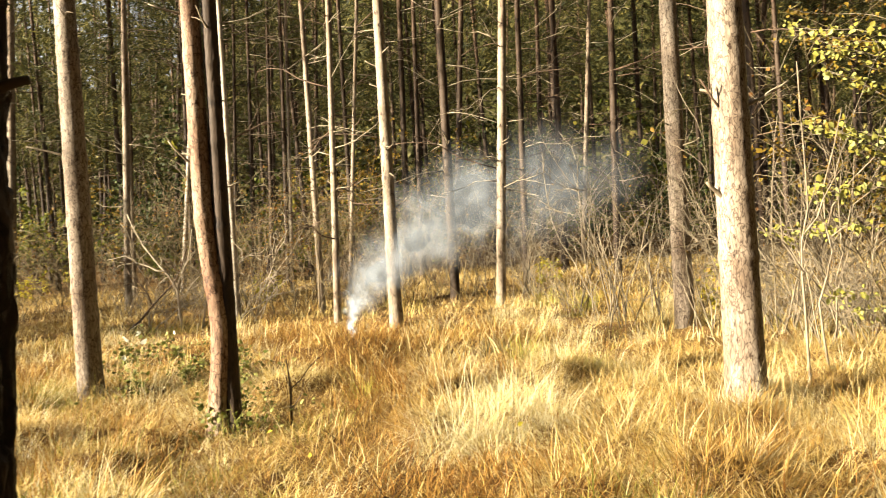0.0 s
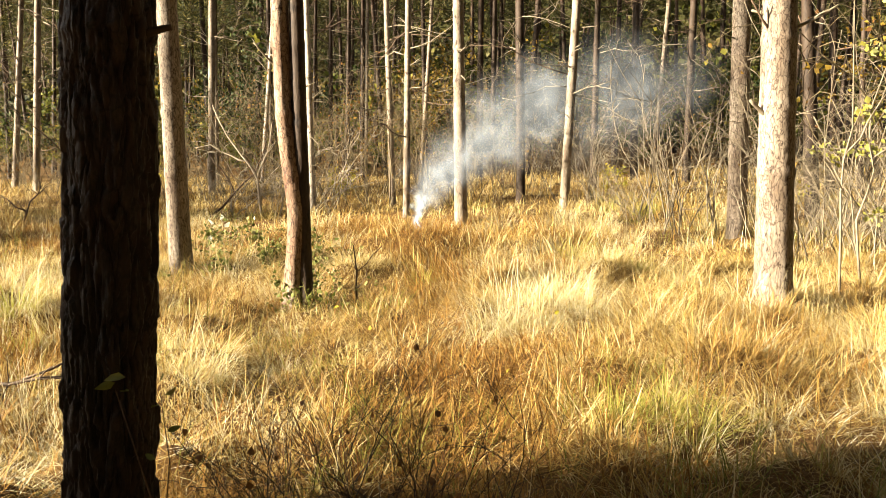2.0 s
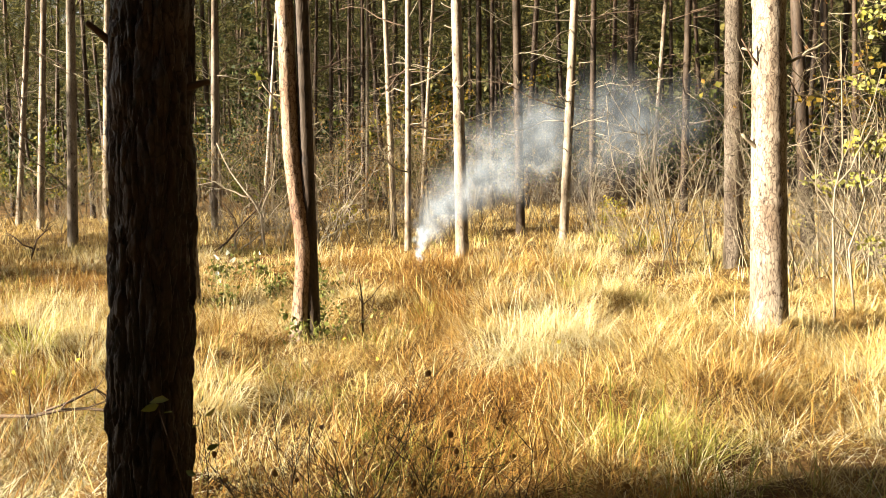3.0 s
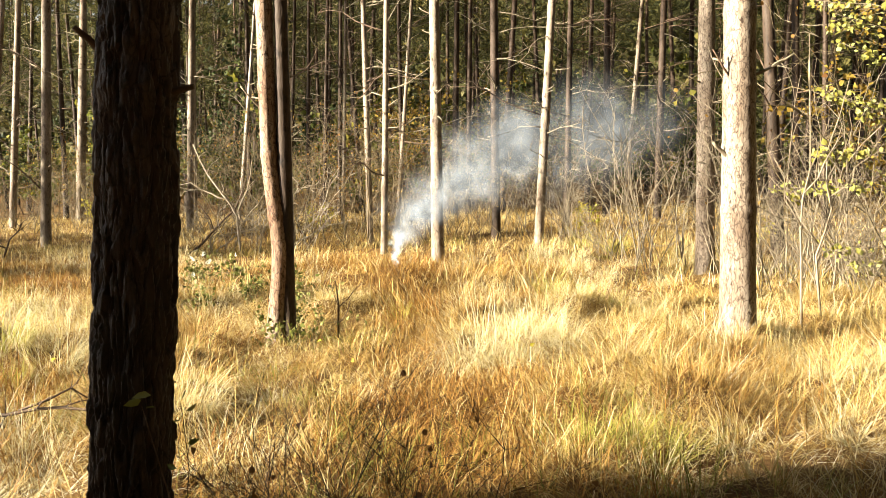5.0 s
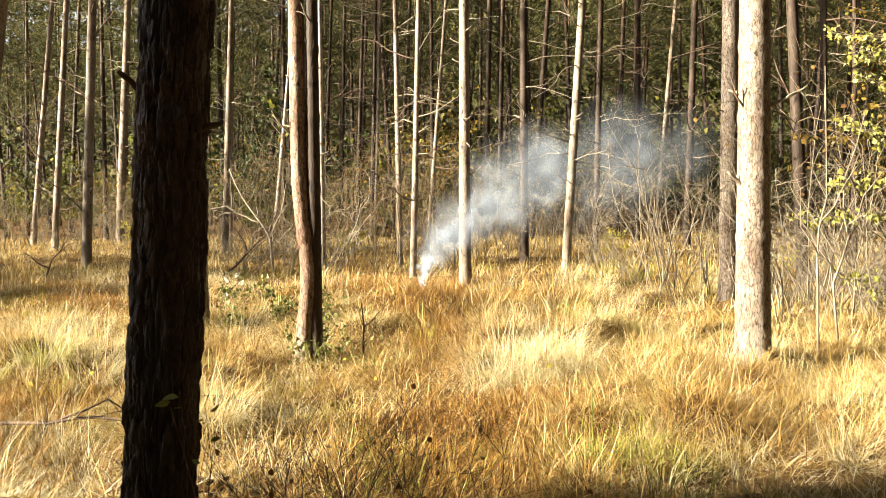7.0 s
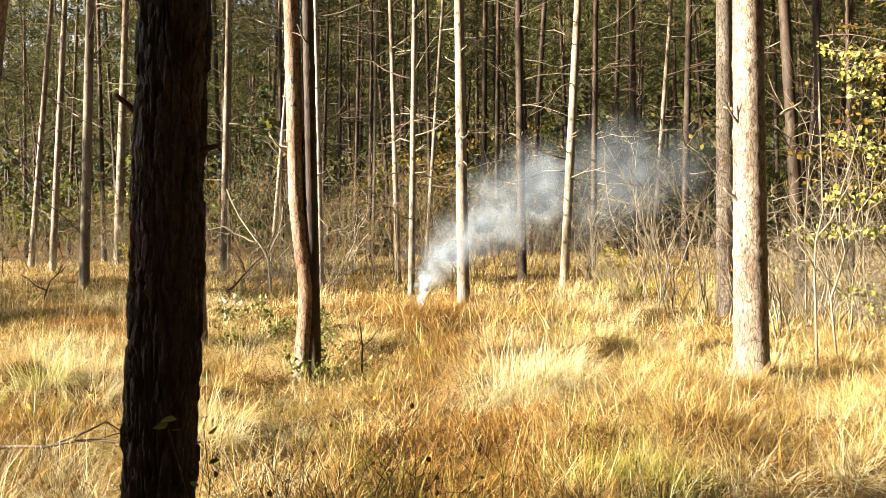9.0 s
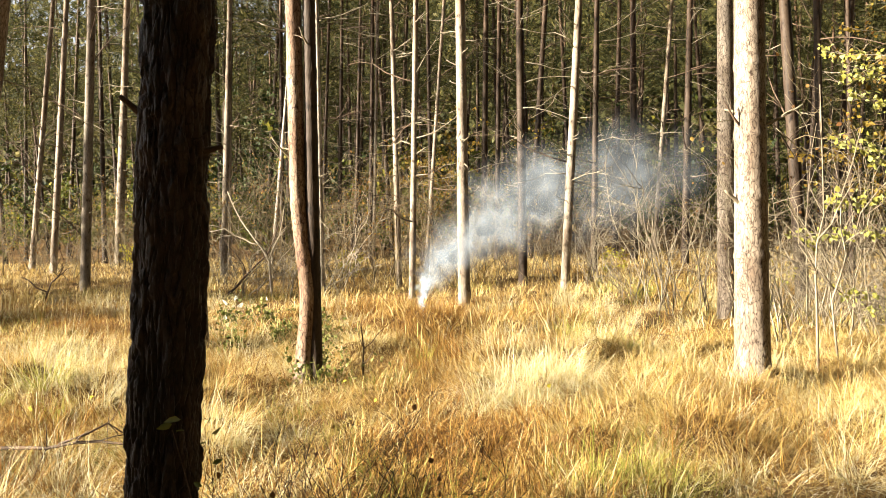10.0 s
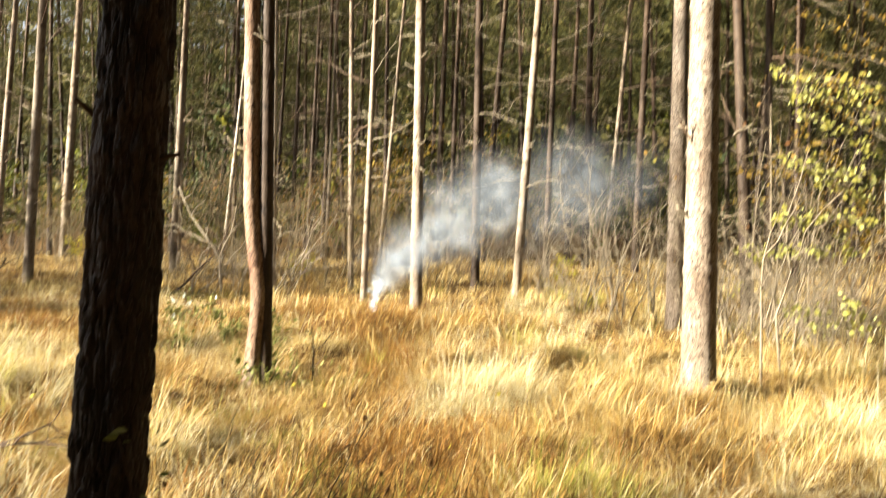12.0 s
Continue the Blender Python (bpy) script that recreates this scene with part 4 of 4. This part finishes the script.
def undergrowth():
    rng = random.Random(23)
    pale = [shrub("bare_sapling", "bare pale upright sapling stems at the glade's edge", 400 + k, 5, 2.0, TWIG_GREY, 0.28, 5, r0=0.01) for k in range(4)]
    spots = [(1.43, 14.0), (1.74, 14.05), (2.01, 13.4), (1.6, 13.2), (2.35, 12.2), (2.55, 10.9), (2.97, 10.2), (3.43, 10.9), (3.0, 11.6), (3.9, 12.0), (2.8, 12.9),
             (1.2, 15.0), (0.35, 17.6), (0.62, 17.4), (0.5, 17.9), (-0.3, 18.6), (4.4, 13.4), (3.4, 13.9), (4.9, 15.0), (2.6, 15.4)]
    scatter(pale, spots, 1)
    low = [shrub("bare_bush", "low tangle of thin pale bare twigs", 410 + k, 6, 1.25, TWIG_GREY, 0.5, 6, r0=0.006, group="bare bushes", kink=0.18) for k in range(3)]
    scatter(low, [(2.9, 10.6), (3.3, 10.3), (3.7, 10.7), (3.1, 11.2), (3.6, 11.5), (4.1, 11.8), (2.7, 11.5), (2.4, 13.0), (1.3, 14.4), (1.0, 15.2), (0.6, 17.0), (-6.3, 17.5), (-7.2, 19.0), (-5.2, 17.2), (-6.9, 20.5), (3.0, 12.2), (3.5, 13.0), (4.2, 12.6), (4.5, 11.5), (3.9, 11.1), (4.8, 12.8), (3.3, 11.9), (2.7, 12.4), (4.0, 13.6), (3.2, 14.4), (2.6, 14.0), (-9.0, 20.0), (-10.5, 21.5), (-12.0, 22.8), (-8.0, 18.8), (-13.5, 23.0), (-11.2, 20.6), (-15.0, 24.2)], 14)
    tan = [shrub("twiggy_shrub", "tangle of fine tan twigs under the pines", 420 + k, 4, 2.2, TWIG_TAN, 0.5, 8, LEAF_RUST, 60, 0.035, 0.009, "twiggy undergrowth", 0.2) for k in range(4)]
    spots = [(-4.5, 18.4), (-4.1, 19.6), (-3.6, 19.0), (-2.4, 18.6), (-1.8, 19.4), (-5.2, 20.0), (-2.9, 20.5), (-6.0, 21.4), (-0.2, 20.5), (-4.7, 21.5), (1.0, 21.5), (-1.4, 21.9), (-7.2, 22.5), (3.2, 16.4), (4.2, 15.8), (5.0, 13.8), (4.0, 11.2), (4.6, 11.9), (3.6, 12.4),
             (-3.9, 17.6), (-3.3, 18.7), (-2.0, 17.9), (-1.6, 18.4), (-5.6, 19.2), (-4.9, 18.9), (-2.8, 19.4), (-6.6, 20.3), (-1.0, 19.9), (-5.9, 18.3), (-3.0, 17.2), (-2.5, 17.6), (-3.5, 16.9), (-1.1, 17.4), (-0.6, 18.0), (-4.3, 17.3), (-5.0, 17.9)]
    scatter(tan, spots, 2, 0.8, 1.4)
    thin = [shrub("twiggy_shrub", "thin tan twigs in the shade of the wood", 430 + k, 3, 2.4, TWIG_TAN, 0.5, 5, LEAF_RUST, 40, 0.04, 0.01, "twiggy undergrowth", 0.2) for k in range(3)]
    spots = []
    for _ in range(60):
        y = rng.uniform(20, 36)
        spots.append((rng.uniform(-0.78, 0.34) * y, y))
    for _ in range(55):
        y = rng.uniform(19, 30)
        spots.append((rng.uniform(-0.8, -0.3) * y, y))
    scatter(thin, spots, 12, 0.8, 1.4)
    green = [shrub("leafy_shrub", "leafy green and yellowing shrub under the trees", 440 + k, 4, 2.1, TWIG_DARK, 0.5, 4, LEAF_GREEN, 650, 0.085, 0.008, "leafy undergrowth", 0.15) for k in range(4)]
    spots = []
    for _ in range(95):
        y = rng.uniform(25, 50)
        spots.append((rng.uniform(-0.8, 0.36) * y, y))
    scatter(green, spots, 3, 0.8, 2.3)
    orange = [shrub("autumn_shrub", "tall thin shrub with orange-brown autumn leaves", 450 + k, 4, 3.2, TWIG_DARK, 0.35, 5, LEAF_AUTUMN, 520, 0.07, 0.009, "autumn shrubs", 0.13) for k in range(2)]
    scatter(orange, [(-4.2, 24.4), (-3.0, 26.2), (-1.2, 24.8), (-5.6, 27.5), (0.4, 26.0), (-2.2, 28.5), (-7.0, 29.0), (5.2, 15.5), (6.0, 17.0), (5.8, 13.6), (-16, 29), (-12, 30)], 8, 0.8, 1.4)
    holly = [shrub("holly", "dark glossy evergreen bush between the trunks", 455 + k, 5, 3.2, TWIG_DARK, 0.3, 6, LEAF_HOLLY, 1300, 0.08, 0.012, "dark evergreens", 0.12) for k in range(2)]
    scatter(holly, [(-9.2, 26.5), (-8.4, 27.2), (-10.0, 27.6), (-9.0, 28.4), (1.0, 27.0), (2.6, 28.2), (-1.0, 30.0), (4.6, 25.0), (-13.0, 31.0), (-18.0, 30.0)], 9, 0.9, 1.6)
    yellow = [shrub("yellow_shrub", "low shrub with bright yellow autumn leaves", 460 + k, 4, 0.8, TWIG_TAN, 0.5, 6, LEAF_YELLOW, 220, 0.06, 0.005, "yellow shrubs", 0.15) for k in range(2)]
    scatter(yellow, [(-5.0, 20.6), (-4.8, 20.3), (-12.5, 24.5), (-11.5, 25.5), (-13.5, 27), (2.9, 14.4), (0.9, 19.6)], 4)
    bramble = [shrub("bramble", "low green bramble with a few pale upturned leaves", 480 + k, 6, 0.55, TWIG_TAN, 0.9, 4, LEAF_BRAMBLE, 170, 0.042, 0.004, "brambles", 0.25) for k in range(3)]
    scatter(bramble, [(-4.1, 12.3), (-3.6, 12.4), (-3.3, 10.6), (-3.0, 9.8), (-1.65, 8.5), (-1.7, 8.75), (-2.7, 10.6), (-3.1, 11.4), (-1.9, 9.4), (-2.3, 10.9)], 5, 0.7, 1.1)
    tangle = [shrub("bare_bush", "bleached crooked tangle of dead branches", 415 + k, 4, 1.6, TWIG_PALE, 0.8, 5, r0=0.013, group="bare bushes", kink=0.3) for k in range(2)]
    scatter(tangle, [(-4.8, 16.3), (-4.4, 16.5), (-5.3, 16.2), (-5.7, 16.6), (-4.1, 16.9)], 31)
    dead = [shrub("withered_stalks", "dark withered stalks with a few brown leaves", 500 + k, 5, 0.74, TWIG_BLACK, 0.5, 6, LEAF_DEAD, 4, 0.026, 0.0026, "withered stalks", 0.12) for k in range(3)]
    scatter(dead, [(-0.3, 4.1), (-0.18, 4.2), (-0.42, 4.5), (-0.02, 4.3), (-0.12, 4.6), (-0.35, 4.8), (0.12, 4.5), (-0.25, 4.4), (0.02, 4.8), (-0.5, 4.9), (0.3, 4.4), (0.05, 4.1)], 6, 0.8, 1.15)


undergrowth()


# ---- smoke from a small tube on the mound ----
def smoke():
    """Drifting smoke: clouds of fine flecks gathered in puffs along its way, thinning as they spread."""
    r = np.random.RandomState(70)
    line = np.array([(-1.61, 12.75, 0.08, 0.03), (-1.63, 12.9, 0.26, 0.05), (-1.64, 13.3, 0.48, 0.1), (-1.5, 14.3, 0.72, 0.24), (-1.12, 15.7, 1.12, 0.4), (-0.67, 16.9, 1.45, 0.52),
                     (0.06, 19.0, 1.8, 0.66), (1.18, 21.0, 2.15, 0.8), (2.48, 22.5, 2.6, 1.05)])
    flecks = []
    for k in range(95):
        s = (k + r.uniform(0, 1)) / 95 * (len(line) - 1.02)
        a = int(s)
        c = line[a] * (1 - s + a) + line[a + 1] * (s - a)
        mid = c[:3] + r.normal(0, 0.6, 3) * c[3] * (1, 1, 0.9)
        size = c[3] * r.uniform(0.35, 0.75)
        n = int(np.interp(s, [0, 1, 2, 3, 5, 8], [9, 11, 20, 34, 36, 26]) * r.uniform(0.4, 1.4))
        p = mid + r.normal(size=(n, 3)) * size * (0.7, 0.7, 0.6)
        p += 0.3 * size * (np.stack([fractal(p[:, 0] * 2, p[:, 1] * 2, p[:, 2] * 2 + q, 75 + q, 3) for q in range(3)], 1) - 0.5) * 4
        dense = np.interp(s, [0, 1, 2, 3, 5, 8], [0.3, 0.15, 0.05, 0.025, 0.02, 0.01])
        flecks.append(np.concatenate([p, np.full((n, 1), 0.02 + 1.05 * size), np.full((n, 1), dense)], 1))
    flecks = np.concatenate(flecks)
    flecks = flecks[flecks[:, 2] > 0.05]
    p, m = flecks[:, :3], len(flecks)
    face = r.normal(size=(m, 3)) * (0.5, 0.3, 0.4) + (0.1, -1.0, 0.1)
    face /= np.linalg.norm(face, axis=1)[:, None]
    u = np.cross(face, r.normal(size=(m, 3)))
    u /= np.linalg.norm(u, axis=1)[:, None]
    w = np.cross(face, u)
    ring = np.arange(10) * np.pi / 5
    flat = np.stack([np.cos(ring), np.sin(ring)], 1)
    wide = flecks[:, 3][:, None, None] * r.uniform(0.6, 1.4, (m, 1, 1))
    v = p[:, None, :] + wide * (flat[None, :, :1] * u[:, None, :] * 1.25 + flat[None, :, 1:] * w[:, None, :] * 0.85)
    me = mesh_arrays("smoke", v.reshape(-1, 3), np.arange(m * 10), np.full(m, 10), SMOKE)
    me.uv_layers.new(name="rim").data.foreach_set("uv", np.tile(flat, (m, 1)).astype(np.float32).ravel())
    me.uv_layers.new(name="density").data.foreach_set("uv", np.repeat(flecks[:, 4], 20).astype(np.float32))
    tagged(new("smoke", me), "thin blue-grey smoke drifting from the ground between pines", "smoke", kind="stuff")
    tube = new("smoke_tube")
    tube.matrix_basis = Matrix.Translation((-1.61, 12.75, gz(-1.61, 12.75)))
    t = Tubes()
    t.add([(0, 0, -0.05), (0, 0, 0.0), (0, 0, 0.08)], [0.02, 0.02, 0.02], 12)
    part("body", t.mesh("body", TUBE_MAT), tube)
    t = Tubes()
    t.add([(0, 0, 0.08), (0, 0, 0.085), (0, 0, 0.1), (0, 0, 0.104)], [0.02, 0.023, 0.023, 0.016], 12)
    part("cap", t.mesh("cap", TUBE_MAT), tube)
    tagged(tube, "small grey tube giving off smoke, set in the grass", "smoke tube")


smoke()


# ---- single stems, sprays of leaves and fallen wood ----
def crooked(name, label, lines, material, r0, category="branch", sides=6):
    """A crooked stem with side twigs, one mesh for each limb."""
    ob = new(name)
    base = Vector(lines[0][0])
    ob.matrix_basis = Matrix.Translation(base)
    rng = random.Random(len(lines) * 7 + int(base.y * 10))
    for i, pts in enumerate(lines):
        t = Tubes()
        q = [Vector(p) - base for p in pts]
        fine = []
        for a, b in zip(q, q[1:]):
            fine += [a, a.lerp(b, 0.5) + Vector([rng.gauss(0, 0.02) for _ in range(3)])]
        fine.append(q[-1])
        r = r0 if i == 0 else r0 * 0.6
        t.add(fine, taper(r, r * 0.35, len(fine)), sides)
        for _ in range(4):
            k = rng.randint(1, len(fine) - 2)
            d = (fine[k + 1] - fine[k]).normalized() + Vector((rng.gauss(0, 0.7), rng.gauss(0, 0.7), rng.gauss(0.2, 0.5)))
            t.add(wander(rng, fine[k], d, rng.uniform(0.15, 0.45), 4, 0.2), taper(r * 0.4, r * 0.12, 5), 4)
        part("stem" if i == 0 else "limb", t.mesh("limb", material), ob)
    return tagged(ob, label, category)


def spray(ob, start, end, leaf_n, size, seed, material):
    """A leafy twig from start to end, with leaves along it."""
    rng = random.Random(seed)
    r = np.random.RandomState(seed)
    t = Tubes()
    pts = wander(rng, start, Vector(end) - Vector(start), (Vector(end) - Vector(start)).length, 7, 0.1)
    t.add(pts, taper(0.006, 0.0015, 8), 4)
    ends = []
    for k in range(1, 7):
        d = (pts[k + 1] - pts[k]).normalized() + Vector((rng.gauss(0, 0.5), rng.gauss(0, 0.6), rng.gauss(0, 0.25)))
        ends.append(wander(rng, pts[k], d, 0.24, 4, 0.15))
    limb = part("limb", t.mesh("limb", TWIG_GREY), ob)
    for sub in ends:
        t = Tubes()
        t.add(sub, taper(0.003, 0.001, 5), 3)
        part("twig", t.mesh("twig", TWIG_GREY), limb)
    ends = [p for sub in ends for p in sub]
    e = np.array([tuple(p) for p in ends + pts[2:]])
    e = e[r.randint(0, len(e), leaf_n)] + r.normal(0, 0.04, (leaf_n, 3)) * (1, 1, 0.8)
    part("leaves", leaves_mesh("leaves", e, size, material, 0.8, seed, way=np.array([(0.2, -0.5, -0.35)]), fine=True), limb, "small autumn leaves")


def glade_edge():
    z = gz(2.54, 9.4)
    crooked("bare_sapling", "slim pale bare sapling at the glade's edge",
            [[(2.54, 9.4, z - 0.05), (2.53, 9.4, 0.5), (2.54, 9.42, 1.0), (2.59, 9.4, 1.5), (2.57, 9.4, 2.35)],
             [(2.54, 9.4, 0.75), (2.39, 9.4, 1.0), (2.29, 9.35, 1.35)], [(2.55, 9.4, 1.05), (2.71, 9.42, 1.3), (2.84, 9.4, 1.6)]], TWIG_GREY, 0.012, "sapling")
    z = gz(2.75, 9.6)
    crooked("bare_sapling", "forked pale bare sapling at the glade's edge",
            [[(2.75, 9.6, z - 0.05), (2.7, 9.6, 0.5), (2.82, 9.6, 0.9), (2.78, 9.6, 1.4), (2.95, 9.6, 2.0)],
             [(2.72, 9.6, 0.6), (2.5, 9.6, 0.95), (2.3, 9.6, 1.2)], [(2.8, 9.6, 1.0), (3.0, 9.6, 1.25), (3.2, 9.5, 1.4)]], TWIG_GREY, 0.011, "sapling")
    z = gz(3.75, 9.9)
    tree = new("young_beech")
    tree.matrix_basis = Matrix.Translation((3.75, 9.9, z))
    t = Tubes()
    t.add([(0, 0, -0.05), (0.02, 0, 0.8), (-0.03, 0.02, 1.7), (0.0, 0, 2.6), (0.05, 0, 3.6)], [0.03, 0.026, 0.022, 0.017, 0.008], 9)
    part("stem", t.mesh("stem", TWIG_GREY), tree)
    for k, (z0, reach, z1, n) in enumerate(((1.15, 1.25, 1.5, 90), (1.35, 1.1, 1.68, 80), (1.55, 0.85, 1.95, 70), (1.75, 0.98, 2.12, 60), (1.95, 0.85, 2.4, 60), (2.3, 0.8, 2.72, 70), (2.5, 0.95, 2.95, 60), (0.5, 0.9, 0.75, 50), (0.45, 0.7, 0.55, 40))):
        spray(tree, (0, 0, z0), (-reach, -0.15 + 0.06 * (k % 4), z1), int(n * 1.5), 0.05, 600 + k, LEAF_BEECH)
    tagged(tree, "young beech with thin sprays of yellow-green leaves", "sapling")
    tree = new("young_beech")
    tree.matrix_basis = Matrix.Translation((4.75, 12.6, gz(4.75, 12.6)))
    t = Tubes()
    t.add([(0, 0, -0.05), (0.03, 0, 1.2), (-0.03, 0.02, 2.4), (0.0, 0, 3.4), (-0.05, 0, 4.6)], [0.035, 0.03, 0.026, 0.02, 0.008], 9)
    part("stem", t.mesh("stem", TWIG_DARK), tree)
    for k, (z0, reach, z1) in enumerate(((2.3, 1.0, 2.75), (2.6, 1.35, 3.1), (2.8, 0.9, 3.35), (3.0, 1.4, 3.45), (3.2, 1.1, 3.75), (3.4, 1.3, 3.9), (3.7, 1.0, 4.2))):
        spray(tree, (0, 0, z0), (-reach, 0.2 - 0.1 * (k % 4), z1), 55, 0.05, 640 + k, LEAF_AUTUMN)
    tagged(tree, "young beech hung with golden brown autumn leaves", "sapling")
    crooked("bent_sapling", "bleached crooked sapling bending over under the pines",
            [[(-4.95, 16.0, gz(-4.95, 16) - 0.05), (-5.0, 16.0, 0.55), (-5.25, 16.0, 0.95), (-5.5, 16.0, 1.3), (-5.72, 16.0, 1.8)],
             [(-5.15, 16.0, 0.85), (-5.45, 16.05, 0.95), (-5.8, 16.0, 1.15), (-6.1, 16.0, 1.1)], [(-5.0, 16.0, 0.6), (-4.8, 16.0, 1.0), (-4.65, 15.9, 1.5)]], TWIG_PALE, 0.025)
    crooked("bent_sapling", "dark crooked dead branch leaning in the grass",
            [[(-6.1, 16.4, gz(-6.1, 16.4) - 0.03), (-5.6, 16.4, 0.3), (-5.2, 16.4, 0.65), (-4.95, 16.4, 1.2)], [(-5.6, 16.4, 0.3), (-5.8, 16.4, 0.7), (-6.0, 16.4, 0.95)]], TWIG_DARK, 0.022)
    crooked("fallen_branch", "dead fallen branch lying on the dry grass",
            [[(-2.9, 5.95, 0.1), (-2.5, 5.9, 0.1), (-2.2, 5.92, 0.13), (-1.9, 5.95, 0.12), (-1.6, 6.0, 0.1)], [(-2.3, 5.92, 0.12), (-2.1, 6.1, 0.2), (-1.95, 6.15, 0.16)]], TWIG_DARK, 0.014)
    crooked("dead_stalk", "short dark dead stalk standing in the grass", [[(-1.32, 8.8, gz(-1.32, 8.8) - 0.02), (-1.31, 8.8, 0.2), (-1.33, 8.8, 0.42)]], TWIG_DARK, 0.012, "stalk")
    sprig = new("leaf_sprig")
    sprig.matrix_basis = Matrix.Translation((-0.3, 3.62, gz(-0.3, 3.62)))
    t = Tubes()
    t.add([(0, 0, -0.03), (0.02, 0, 0.35), (-0.02, 0, 0.62), (-0.07, -0.02, 0.86)], [0.003, 0.0026, 0.002, 0.001], 5)
    t.add([(0.0, 0, 0.5), (0.03, 0.0, 0.7), (0.02, 0, 0.85)], [0.002, 0.0016, 0.001], 4)
    part("stem", t.mesh("stem", TWIG_DARK), sprig)
    r = np.random.RandomState(8)
    at = np.array([(-0.07, -0.02, 0.85), (-0.06, -0.02, 0.83), (-0.05, -0.01, 0.86), (0.02, 0, 0.85), (0.03, 0, 0.82), (0.02, -0.01, 0.8), (0.03, 0, 0.74), (0.0, 0, 0.68)])
    part("leaves", leaves_mesh("leaves", at + (0, 0, 0.025), 0.036, LEAF_BRAMBLE, 0.45, 9, way=np.array([(-0.9, -0.2, 0.15), (0.9, -0.1, 0.5), (-0.5, -0.3, 0.1), (0.9, -0.2, 0.35), (0.8, 0.1, -0.1), (-0.7, -0.3, 0.2), (0.9, -0.2, 0.1), (-0.8, -0.2, 0.0)]), fine=True), sprig, "small green and yellow leaves")
    tagged(sprig, "thin sprig with a few leaves beside a trunk", "sprig")


glade_edge()


def small_leaves():
    """Single leaves that catch the light: pale undersides on the brambles, yellow ones fallen on the grass."""
    for k, (x, y, z) in enumerate(((-4.12, 12.2, 0.33), (-4.0, 12.25, 0.38), (-3.9, 12.2, 0.3), (-3.35, 10.5, 0.3), (-3.6, 12.3, 0.36))):
        me = leaves_mesh("bramble_leaf", np.array([(0.0, 0.0, 0.0)]), 0.1, LEAF_PALE, 0.7, 700 + k, way=np.array([(0.4, -0.5, 0.5)]), fine=True)
        leaf = new("bramble_leaf", me)
        leaf.matrix_basis = Matrix.Translation((x, y, gz(x, y) + z))
        tagged(leaf, "pale upturned bramble leaf catching the sun", "leaf", "pale leaves")
    r = random.Random(31)
    spots = [(0.33, 7.84), (0.12, 6.7), (-0.9, 7.6), (-2.9, 7.2), (-3.2, 6.9), (-1.3, 8.1)]
    for k, (x, y) in enumerate(spots):
        me = leaves_mesh("fallen_leaf", np.array([(0.0, 0.0, 0.0)]), 0.045, LEAF_YELLOW, 0.75, 720 + k, way=np.array([(0.5, -0.4, 0.3)]), fine=True)
        leaf = new("fallen_leaf", me)
        leaf.matrix_basis = Matrix.Translation((x, y, gz(x, y) + r.uniform(0.1, 0.16)))
        tagged(leaf, "yellow leaf fallen on the dry grass", "leaf", "fallen leaves")


small_leaves()
crooked("dead_branch", "dark dead branch sticking out of the grass",
        [[(-8.5, 14.6, gz(-8.5, 14.6) - 0.03), (-8.2, 14.5, 0.35), (-7.95, 14.5, 0.62)], [(-8.3, 14.55, 0.2), (-8.6, 14.5, 0.4), (-8.75, 14.5, 0.45)]], TWIG_DARK, 0.02)
